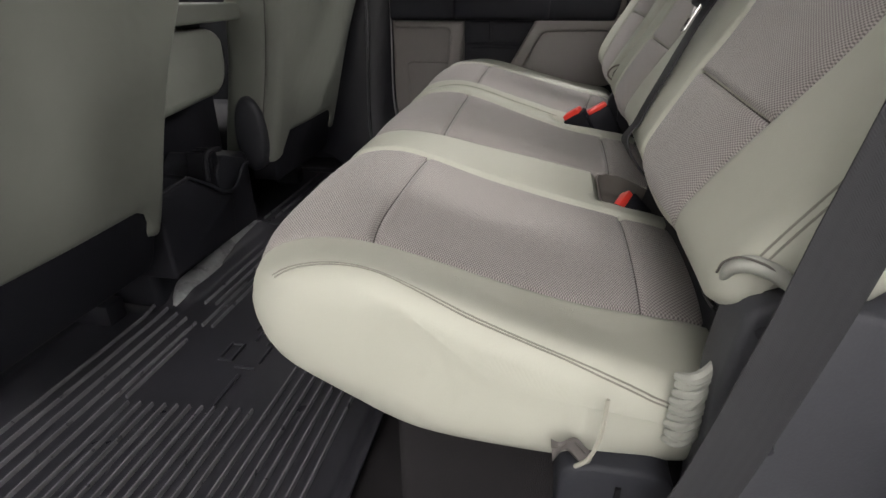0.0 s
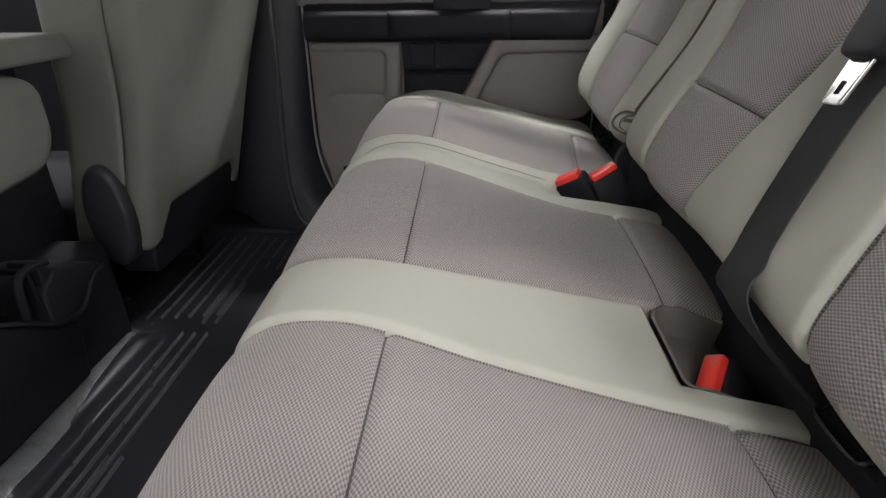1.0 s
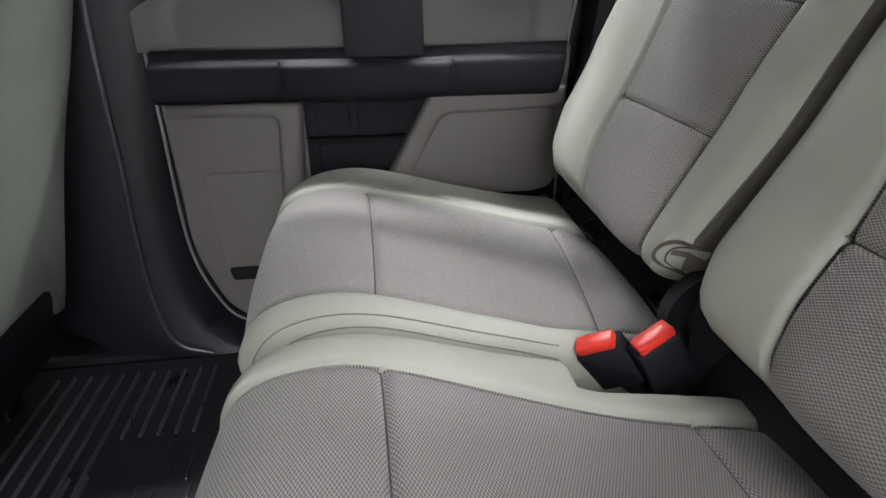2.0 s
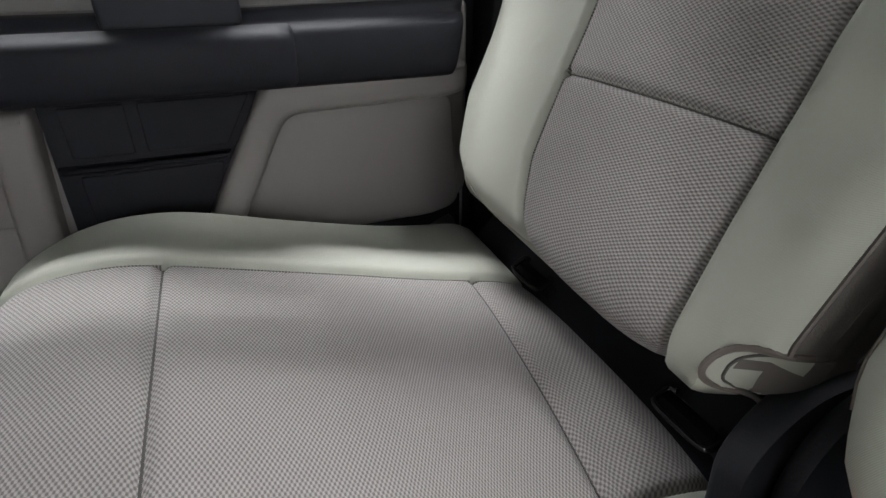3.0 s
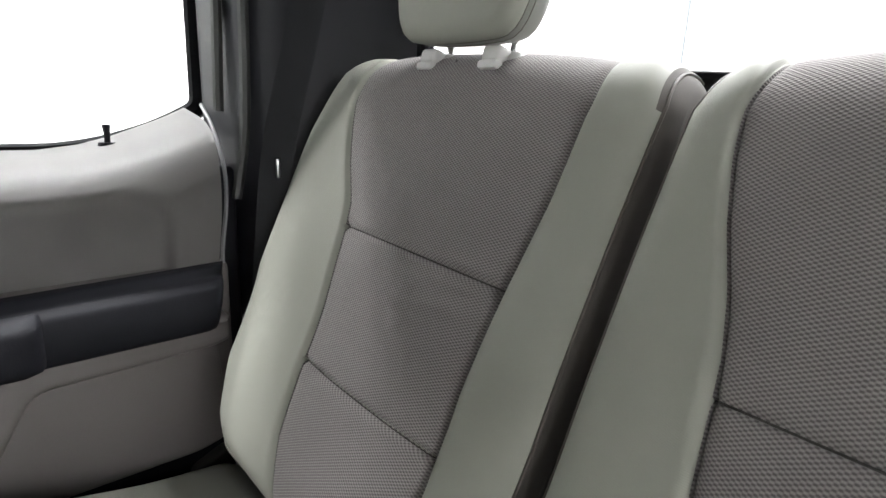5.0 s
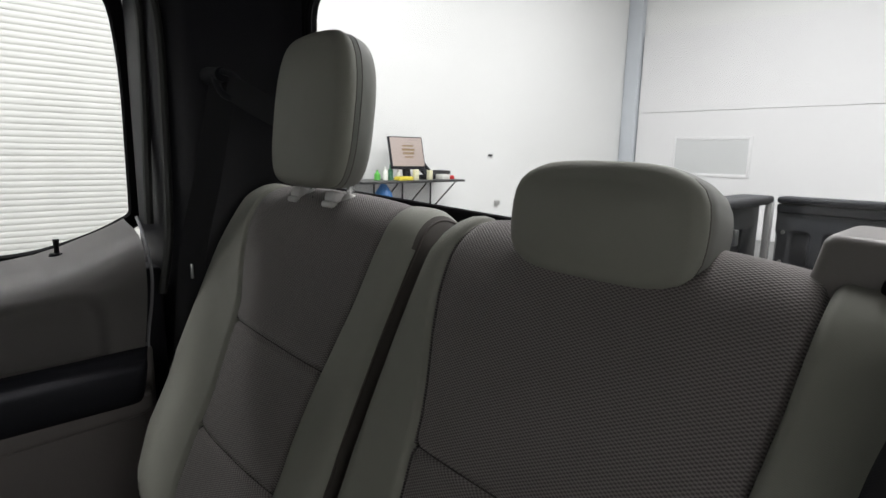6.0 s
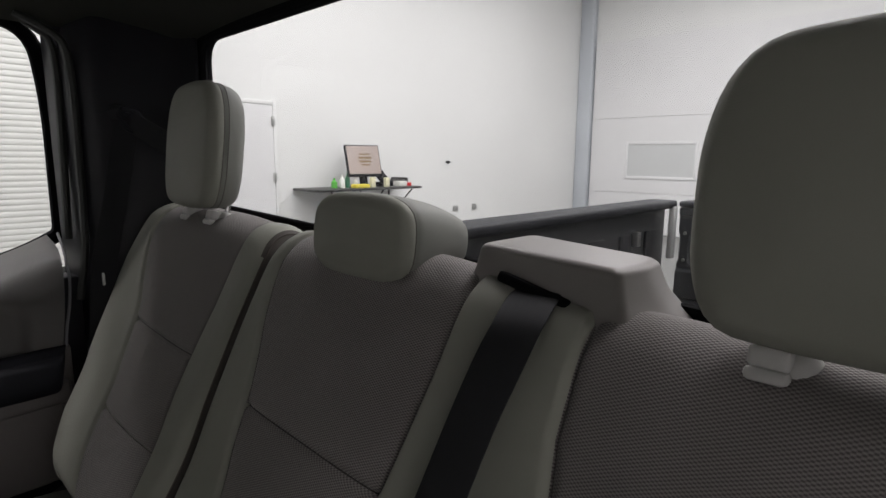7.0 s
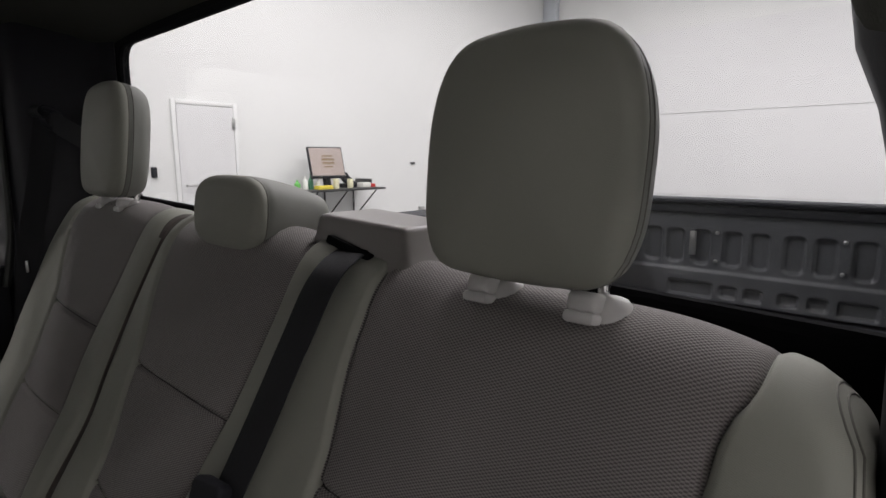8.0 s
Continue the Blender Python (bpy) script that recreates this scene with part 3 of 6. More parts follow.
    pad_of("paper_roll", 5.08, 5.16, WALL_Y - 0.52, WALL_Y - 0.46, 0.14, cream, "cream paper roll standing on the desk", "paper roll")
    pad_of("paper_roll", 5.38, 5.46, WALL_Y - 0.52, WALL_Y - 0.46, 0.13, cream, "cream paper roll standing on the desk", "paper roll")
    pad_of("tray", 5.70, 5.88, WALL_Y - 0.5, WALL_Y - 0.36, 0.07, white, "white plastic tray on the desk", "tray")
    pad_of("box", 5.90, 6.01, WALL_Y - 0.48, WALL_Y - 0.36, 0.05, red, "small red box on the desk", "box")
    ph = thing("desk_phone", "dark grey desk phone on its cradle", "phone")
    bm = bmesh.new()
    block(bm, 5.62, WALL_Y - 0.25, 0.69, 0.2, 0.2, 0.05, Matrix.Translation((5.62, WALL_Y - 0.25, 0.69)) @ pose(0, 0, 0, 35, 0, 0) @ Matrix.Translation((-5.62, 0.25 - WALL_Y, -0.69)), 0.01)
    box(bm, 5.5, 5.72, WALL_Y - 0.34, WALL_Y - 0.14, 0.606, 0.66, 0.01)
    part("body", bm, CHARCOAL, ph)
    bm = bmesh.new()
    tube(bm, [(5.53, WALL_Y - 0.36, 0.74), (5.55, WALL_Y - 0.28, 0.79), (5.62, WALL_Y - 0.2, 0.80)], [0.025, 0.016, 0.025], 8)
    part("handset", bm, BLACK, ph)
    # a bag hanging under the desk
    bag = thing("hanging_bag", "blue and yellow plastic bag hanging under the desk", "bag")
    bm = bmesh.new()
    pts = [(4.55, WALL_Y - 0.4, 0.57), (4.55, WALL_Y - 0.4, 0.45), (4.56, WALL_Y - 0.4, 0.3), (4.55, WALL_Y - 0.4, 0.18)]
    tube(bm, pts, [0.03, 0.12, 0.15, 0.06], 14)
    part("bag", bm, blue, bag)
    bm = bmesh.new()
    tube(bm, [(4.40, WALL_Y - 0.42, 0.42), (4.38, WALL_Y - 0.43, 0.3), (4.4, WALL_Y - 0.42, 0.2)], [0.03, 0.08, 0.04], 12)
    part("lining", bm, yellow, bag, "yellow lining")


others = set(bpy.data.objects)
desk()
# the row of desk things is short and stands close to the small door
for ob in [o for o in bpy.data.objects if o not in others and o.parent is None]:
    ob.location.x, ob.scale.x = 0.6385, 0.83
for ox, oz, sx, sz in ((7.6, 0.16, 0.10, 0.10), (7.1, 0.16, 0.12, 0.08), (2.70, 0.86, 0.06, 0.12), (6.9, 0.95, 0.09, 0.03)):
    bm = bmesh.new()
    box(bm, ox - sx / 2, ox + sx / 2, WALL_Y - 0.03, WALL_Y - 0.002, oz - sz / 2, oz + sz / 2, 0.006)
    tagged(finish("wall_socket", bm, DULL_STEEL if ox > 7 else CHARCOAL), "small grey utility box on the wall", "socket", "wall boxes")

# ---------------------------------------------------------------- cargo bed behind the cab
BED_X0, BED_X1, BED_Y0, BED_Y1, RAIL = 0.86, 2.99, -0.14, 1.25, 0.80


def cargo_bed():
    t = thing("cargo_bed", "pickup cargo bed with a black liner and dark rails", "cargo bed")
    bm = bmesh.new()
    box(bm, 0.67, BED_X1 + 0.06, BED_Y0 - 0.1, BED_Y1 + 0.1, 0.22, 0.28)
    part("bed_floor", bm, LINER, t)
    for y0, y1 in ((BED_Y1, BED_Y1 + 0.10), (BED_Y0 - 0.10, BED_Y0)):
        bm = bmesh.new()
        box(bm, BED_X0, BED_X1, y0 + 0.02, y1, 0.28, RAIL - 0.04, 0.01)
        sgn = -1 if y0 > 0.5 else 1
        yi = y0 + 0.02 if sgn < 0 else y1 - 0.02
        for i in range(7):
            x = BED_X0 + 0.2 + i * 0.28
            box(bm, x, x + 0.14, min(yi, yi + sgn * 0.012), max(yi, yi + sgn * 0.012), 0.36, 0.66, 0.005)
        s = part("side_panel", bm, LINER, t)
        bm = bmesh.new()
        box(bm, BED_X0, BED_X1 + 0.03, y0 - 0.03 if sgn < 0 else y0 - 0.02, y1 + 0.02 if sgn < 0 else y1 + 0.03, RAIL - 0.04, RAIL, 0.014, 3)
        part("rail_cap", bm, CHARCOAL, t)
    for x in (1.45, 2.05, 2.6):
        bm = bmesh.new()
        box(bm, x - 0.02, x + 0.02, BED_Y1 - 0.02, BED_Y1 + 0.02, 0.60, 0.67, 0.006)
        part("tie_down", bm, DULL_STEEL, t, "steel tie-down hook")
    bm = bmesh.new()
    box(bm, BED_X0 - 0.04, BED_X0, BED_Y0, BED_Y1, 0.25, RAIL - 0.12, 0.01)
    part("front_panel", bm, LINER, t)
    # tailgate
    gate = thing("tailgate", "closed tailgate with a stamped black inner panel", "tailgate")
    # inner panel: two rows of pressed wells, a step between them
    upper = [1.371, 1.236, 1.101, 0.966, 0.856, 0.733, 0.592, 0.479, 0.339, 0.223, 0.084]
    lower = [0.595, 0.486, 0.345, 0.23]
    wells = [(y, 0.040, 0.475, 0.641, 0.026) for y in upper] + [(y, 0.036, 0.320, 0.375, 0.016) for y in lower]
    wells += [(0.772, 0.106, 0.311, 0.381, 0.016), (0.088, 0.069, 0.311, 0.375, 0.016)]

    def pressed(y, z):
        d = 0.0
        for cy, half, z0, z1, r in wells:
            qy, qz = abs(y - cy) - half + r, abs(z - (z0 + z1) / 2) - (z1 - z0) / 2 + r
            gap = math.hypot(max(qy, 0), max(qz, 0)) + min(max(qy, qz), 0) - r
            k = min(1.0, max(0.0, (0.008 - gap) / 0.016))
            d = max(d, 0.022 * k * k * (3 - 2 * k))
        return d - 0.014 * min(1.0, max(0.0, (0.449 - z) / 0.012))
    bm = bmesh.new()
    ny, nz = 230, 74
    rows = [[bm.verts.new((BED_X1 + 0.014 + pressed(y, z), y, z)) for y in (BED_Y0 + (BED_Y1 - 0.05 - BED_Y0) * j / ny for j in range(ny + 1))] for z in (0.30 + (RAIL - 0.05 - 0.30) * i / nz for i in range(nz + 1))]
    for a, b in zip(rows, rows[1:]):
        for j in range(ny):
            bm.faces.new((a[j], b[j], b[j + 1], a[j + 1]))
    box(bm, BED_X1 + 0.045, BED_X1 + 0.09, BED_Y0, BED_Y1 - 0.05, 0.28, RAIL - 0.02, 0.005)
    part("inner_panel", bm, GATE, gate)
    bm = bmesh.new()
    box(bm, BED_X1 - 0.02, BED_X1 + 0.1, BED_Y0, BED_Y1 - 0.05, RAIL - 0.03, RAIL, 0.012, 3)
    box(bm, BED_X1 - 0.005, BED_X1 + 0.1, BED_Y0, BED_Y1 - 0.05, RAIL - 0.075, RAIL - 0.034, 0.008, 3)
    part("top_cap", bm, CHARCOAL, gate)
    for y in (1.166, 0.661, 0.157):
        for z in (0.635, 0.496):
            bm = bmesh.new()
            tube(bm, [(BED_X1 + 0.03, y, z), (BED_X1 + 0.010, y, z)], [0.020, 0.018], 12)
            b = part("bolt", bm, GATE, gate)
            bm = bmesh.new()
            tube(bm, [(BED_X1 + 0.012, y, z), (BED_X1 + 0.004, y, z), (BED_X1 + 0.001, y, z)], [0.010, 0.009, 0.005], 10)
            part("bolt_head", bm, DULL_STEEL, b, "bright steel bolt head")
    bm = bmesh.new()
    box(bm, BED_X1 + 0.008, BED_X1 + 0.022, 0.756, 0.788, 0.516, 0.636, 0.005)
    part("sticker", bm, DULL_STEEL, gate, "small pale sticker")
    bm = bmesh.new()
    box(bm, BED_X1 - 0.03, BED_X1 + 0.02, BED_Y1 - 0.035, BED_Y1 - 0.008, 0.50, 0.77, 0.004)
    part("latch_strap", bm, PAINT, gate, "white edge between bed side and tailgate")


cargo_bed()

# ---------------------------------------------------------------- cab shell
slab("floor", -1.9, 0.75, -0.16, 1.62, -0.06, -0.004, CARPET, "black carpeted cab floor", "floor")


def shell():
    # roof lining, slightly crowned, coming down at its edges
    bm = bmesh.new()
    rows = []
    nx, ny = 24, 20
    for i in range(nx + 1):
        x = -1.25 + 1.90 * i / nx
        row = []
        for j in range(ny + 1):
            y = -0.14 + 1.68 * j / ny
            u = abs(2 * j / ny - 1)
            v = max(0.0, (x - 0.35) / 0.30)
            row.append(bm.verts.new((x, y, 1.305 - 0.045 * u ** 6 - 0.05 * v ** 2.5)))
        rows.append(row)
    for a, b in zip(rows, rows[1:]):
        for j in range(ny):
            bm.faces.new((a[j], a[j + 1], b[j + 1], b[j]))
    bmesh.ops.solidify(bm, geom=bm.faces[:], thickness=-0.012)
    bmesh.ops.recalc_face_normals(bm, faces=bm.faces)
    tagged(finish("headliner", bm, HEADLINER), "grey felt headliner under the cab roof", "headliner", kind="structure")
    slab("cab_roof", -1.3, 0.74, -0.2, 1.72, 1.34, 1.40, PAINT, "white painted steel cab roof", "roof", 0.02)
    slab("wall_front", -1.9, -1.86, -0.16, 1.62, -0.06, 0.62, DARK_TRIM, "black firewall closing the cab front", "wall")
    # back wall with the rear window's opening through it
    bm = bmesh.new()
    y0, y1, z0, z1 = -0.075, 1.352, 0.885, 1.241
    hole = rounded([(y0, z0 - 0.035), (y1, z0 + 0.014), (y1, z1), (y0, z1)], [0.012, 0.03, 0.05, 0.05], 6)
    edge = rounded([(-0.18, 0.0), (1.64, 0.0), (1.64, 1.34), (-0.18, 1.34)], [0.001] * 4, 6)
    n = len(hole)
    rings = []
    for x in (0.645, 0.668):
        rings.append(([bm.verts.new((x, a, b)) for a, b in hole], [bm.verts.new((x, a, b)) for a, b in edge]))
    for k in range(n):
        l = (k + 1) % n
        bm.faces.new((rings[0][0][k], rings[0][0][l], rings[0][1][l], rings[0][1][k]))
        bm.faces.new((rings[1][0][k], rings[1][0][l], rings[1][1][l], rings[1][1][k]))
        bm.faces.new((rings[0][0][k], rings[0][0][l], rings[1][0][l], rings[1][0][k]))
        bm.faces.new((rings[0][1][k], rings[0][1][l], rings[1][1][l], rings[1][1][k]))
    bmesh.ops.remove_doubles(bm, verts=bm.verts[:], dist=1e-5)
    bmesh.ops.recalc_face_normals(bm, faces=bm.faces)
    tagged(finish("wall_back", bm, SEAL, None, "", False), "black trimmed back wall of the cab round the window", "wall", kind="structure")
    w = thing("window_2", "clear rear window with a black rubber seal", "window", kind="structure")
    bm = bmesh.new()
    tube(bm, [(0.650, a, b) for a, b in hole], 0.007, 8, True)
    part("window_seal", bm, SEAL, w)
    bm = bmesh.new()
    face = Matrix(((0, 0, 1, 0.655), (1, 0, 0, 0), (0, 1, 0, 0), (0, 0, 0, 1)))
    plate(bm, hole, 0.004, face, 0.0)
    p = part("pane", bm, GLASS, w, "clear glass pane", False)
    p.visible_shadow = False


shell()

# ---------------------------------------------------------------- rear bench
CUSHION = [(-0.148, 0.315), (-0.140, 0.352), (-0.113, 0.379), (-0.065, 0.391), (0.0, 0.386), (0.12, 0.355), (0.22, 0.331), (0.295, 0.318), (0.335, 0.309), (0.358, 0.293), (0.364, 0.25), (0.335, 0.22), (0.22, 0.205), (0.05, 0.215), (-0.05, 0.24), (-0.12, 0.278)]
BACK = [(0.325, 0.405), (0.312, 0.43), (0.335, 0.478), (0.389, 0.566), (0.425, 0.64), (0.457, 0.703), (0.49, 0.77), (0.525, 0.838), (0.548, 0.866), (0.578, 0.877), (0.608, 0.868), (0.62, 0.84), (0.58, 0.75), (0.50, 0.60), (0.44, 0.48), (0.40, 0.41), (0.36, 0.392)]


def rise(y):
    """The bench sits a little higher towards the far door."""
    return 0.02 * (y - 0.1)


def cushion_rise(y):
    """The cushions' lift: nearly level at the doorway end, rising towards the far door."""
    return 0.02 * (y - 0.1) + 0.013 * max(0.0, y - 0.3)


def smooth(v):
    v = min(1.0, max(0.0, v))
    return v * v * (3 - 2 * v)


def quarter(d):
    d = min(1.0, max(0.0, d))
    return 1 - math.sqrt(1 - d * d)


wide_seat = thing("bench_seat", "wide rear bench seat in grey-green vinyl with taupe cloth inserts", "seat", "rear seats")
single_seat = thing("bench_seat", "single rear seat in grey-green vinyl with taupe cloth inserts", "seat", "rear seats")


def cushion(t, y0, y1, lanes, inserts, wells, front_round, raise_low, raise_high, back_cut, skew=0.0, rear=0.0):
    radius = 0.033
    first = Pad(CUSHION, y0, y1, radius, [], [(0.0, 0.386), (0.295, 0.318)], lambda a, b, p: "x", SWEEP_Y)
    sa, sb = first.cross

    def scaled(pair):
        # seam place at the front seam and at the rear seam
        return lambda s: pair[0] + (pair[1] - pair[0]) * min(1.15, max(-0.1, (s - sa) / (sb - sa)))
    fns = [scaled(p) for p in lanes]

    def active(s, extra, w):
        if s is not None:
            return sa - 0.21 < s < sb + 0.12
        at_seam = (sa, sb)[extra]
        return any(fns[i - 2](at_seam) <= w <= fns[i - 1](at_seam) for i in inserts)

    def shape(v, s):
        x, z, y = v
        (r0, a0), (r1, a1) = front_round
        cut = a0 * quarter((r0 - (y - y0)) / r0) + a1 * quarter((r1 - (y1 - y)) / r1)
        v[0] += cut * smooth((0.15 - x) / 0.28)
        # the rear seam runs a little forward towards the middle of the cab
        v[0] -= skew * (y1 - 0.17 - y) / 0.29 * smooth((x - 0.12) / 0.17) * smooth((0.362 - x) / 0.06) * smooth((z - 0.26) / 0.03)
        v[0] += rear * smooth((x - 0.30) / 0.05)
        v[0] -= back_cut * quarter((0.1 - (y - y0)) / 0.1) * smooth((x - 0.2) / 0.15)
        if z > 0.29:
            k = smooth((z - 0.29) / 0.04)
            v[1] += k * (raise_low * smooth((0.10 - (y - y0)) / 0.09) + raise_high * smooth((0.10 - (y1 - y)) / 0.09))
            v[1] += 0.0025 * math.sin(x * 17 + y * 9) * k
        v[1] += 2.4 * raise_low * quarter((0.16 - (y - y0)) / 0.16) * smooth((0.31 - z) / 0.08)
        # wells in the foam where the buckles come through
        for x0, wy0, wy1, depth, ramp in wells:
            k = smooth((x - x0) / ramp) * smooth((y - wy0) / ramp) * smooth((wy1 - y) / ramp)
            if z > 0.25:
                v[1] -= depth * k
        v[1] += cushion_rise(y)
        return v

    def rule(row, lane, p):
        if lane in inserts and p.z - cushion_rise(p.y) > 0.265:
            return ("front" if row == 0 or p.x < -0.05 else ("main" if row == 1 else "rear")) + str(inserts.index(lane))
        return "vinyl"

    def puff(k, s, c, g, w, p):
        if c in inserts:
            return 0.008 * (1 - abs(2 * g - 1) ** 3)
        return 0.004
    pad = Pad(CUSHION, y0, y1, radius, fns, [(0.0, 0.386), (0.295, 0.318)], rule, SWEEP_Y, puff, shape, active=active, groove=0.006, cap=0.0006)
    pad.build("vinyl", "cushion_bolster", VINYL, t, "grey-green vinyl bolster", caps=True)
    # the section starts under the front edge: the first rows and the last ones are one front piece
    for i, lane in enumerate(inserts):
        for piece in ("front", "main", "rear"):
            pad.build(piece + str(i), "cushion_insert", CLOTH, t, "taupe woven cloth insert")
        ja, jb = pad.col_of(lane), pad.col_of(lane + 1)
        for c in (0, 1):
            cols = list(range(ja, jb + 1))
            pad.seam([pad.row_of(c)] * len(cols), cols, "seam", SEAM, t, 0.0010)
    return t, pad


bench, bench_pad = cushion(wide_seat, -0.018, 0.895, [(0.095, 0.115), (0.405, 0.372), (0.525, 0.548), (0.838, 0.801)], (2, 4),
                           [(0.265, 0.405, 0.552, 0.045, 0.016), (0.185, 0.832, 0.95, 0.042, 0.03)],
                           ((0.19, 0.150), (0.05, 0.03)), 0.014, 0.006, 0.03, 0.0, 0.02)
single, single_pad = cushion(single_seat, 0.905, 1.40, [(0.955, 0.944), (1.264, 1.234)], (2,),
                             [],
                             ((0.05, 0.03), (0.10, 0.06)), 0.006, -0.006, 0.0, 0.034)


def well_liner(t, x0, x1, y0, y1, depth):
    """The brown cloth cup round a sunk buckle, let into the cushion's top."""
    xs = [p[0] for p in CUSHION[4:10]]
    zs = [p[1] for p in CUSHION[4:10]]
    line = rounded([(x0, y0), (x1, y0), (x1, y1), (x0, y1)], [0.02, 0.03, 0.03, 0.04], 6)
    cx, cy = (x0 + x1) / 2, (y0 + y1) / 2
    bm = bmesh.new()
    rings = []
    for inward, drop in ((-0.001, -0.0035), (0.002, -0.004), (0.005, 0.004), (0.009, 0.020), (0.014, depth), (0.03, depth + 0.002)):
        ring = []
        for x, y in line:
            fx, fy = 1 - inward / (x1 - x0) * 2, 1 - inward / (y1 - y0) * 2
            z = float(np.interp(x, xs, zs)) + cushion_rise(y)
            ring.append(bm.verts.new((cx + (x - cx) * fx, cy + (y - cy) * fy, z - drop + 0.0012 * math.sin(x * 260 + y * 190))))
        rings.append(ring)
    for a, b in zip(rings, rings[1:]):
        for k in range(len(line)):
            bm.faces.new((a[k], a[(k + 1) % len(line)], b[(k + 1) % len(line)], b[k]))
    bm.faces.new(rings[-1])
    bmesh.ops.recalc_face_normals(bm, faces=bm.faces)
    part("buckle_well", bm, GUSSET, t, "brown cloth cup round the sunk buckle")


well_liner(bench, 0.268, 0.386, 0.409, 0.548, 0.027)


def side_welt(pad, t, j, rows, name="welt", radius=0.0022, material=THREAD):
    pad.seam(rows, [j] * len(rows), name, material, t, radius)


# double-stitched edge of the bench, round its open end
n_rows = len(bench_pad.rows)
side_rows = [i for i in range(n_rows) if bench_pad.rows[i][2] > 0.05 and bench_pad.grid[i][4][0].z > 0.27 and bench_pad.grid[i][4][0].x < 0.335]
for shift in (-0.22, 0.22):
    pts = []
    for i in side_rows:
        c = shift + float(np.interp(bench_pad.grid[i][4][0].x, [-0.10, 0.0, 0.12, 0.33], [9.0, 7.2, 5.3, 2.6]))
        k = int(c)
        pts.append(bench_pad.grid[i][k][0].lerp(bench_pad.grid[i][k + 1][0], c - k))
    bm = bmesh.new()
    tube(bm, pts, 0.0010, 6)
    part("stitched_edge", bm, STITCH, bench)
for j in (2, 4):
    rows = [i for i in range(len(single_pad.rows)) if single_pad.grid[i][4][0].z > 0.30 and single_pad.grid[i][4][0].x < 0.2]
    side_welt(single_pad, single, j, rows, "stitched_edge", 0.0009, STITCH)
bm = bmesh.new()
tube(bm, spline([(0.247, -0.036, 0.325), (0.245, -0.041, 0.29), (0.238, -0.041, 0.262), (0.228, -0.036, 0.245)], 6), 0.002, 6)
part("side_seam", bm, THREAD, bench)
bm = bmesh.new()
for k in range(9):
    z = 0.283 + 0.0085 * k
    tube(bm, spline([(0.301 + 0.001 * math.sin(k * 2.1), -0.020, z - 0.006), (0.309, -0.029 - 0.002 * math.sin(k * 1.7), z), (0.318, -0.029, z + 0.007 + 0.002 * math.sin(k * 2.9)), (0.327, -0.020, z + 0.012)], 5), [0.0035 + 0.0022 * math.sin(math.pi * i / 15) for i in range(16)], 8)
part("gathered_cover", bm, VINYL_SIDE, bench, "gathered pale cover at the hinge")
# a loose corner of the cover hangs under the edge
bm = bmesh.new()
rows = []
for i in range(13):
    u = i / 12
    row = []
    for k in range(13):
        v = k / 12
        row.append(bm.verts.new((0.205 + 0.034 * u + 0.004 * v, -0.030 - 0.006 * math.sin(7 * u + 3 * v) - 0.003 * math.sin(11 * v), 0.268 - (0.026 - 0.010 * u) * v + 0.004 * math.sin(5 * u))))
    rows.append(row)
for p, q in zip(rows, rows[1:]):
    for k in range(12):
        bm.faces.new((p[k], p[k + 1], q[k + 1], q[k]))
bmesh.ops.solidify(bm, geom=bm.faces[:], thickness=0.003)
bmesh.ops.recalc_face_normals(bm, faces=bm.faces)
part("loose_tab", bm, TAUPE, bench, "loose folded cover tab")


def stitches(pad, row, cols, t):
    """A row of short pale thread stitches along a seam."""
    pts = [pad.grid[row + 1][j][0] for j in cols]
    bm = bmesh.new()
    run = 0.0
    for a, b in zip(pts, pts[1:]):
        length = (b - a).length
        while run < length:
            p = a.lerp(b, run / length)
            q = a.lerp(b, min(1.0, (run + 0.0042) / length))
            up = Vector((-0.0012, 0, 0.0004))
            if (q - p).length > 0.001:
                tube(bm, [p + up * 0.2, p.lerp(q, 0.5) + up, q + up * 0.2 + Vector((0, 0, 0.0012))], 0.0007, 5)
            run += 0.0062
        run -= length
    part("stitching", bm, THREAD, t, "pale grey thread stitches")


# stitched rim round the lower corner of the single backrest, across and up
CORNER = [(0.926, 0.421), (0.936, 0.432), (0.942, 0.447), (0.938, 0.463), (0.928, 0.470), (0.917, 0.471), (0.908, 0.469)]


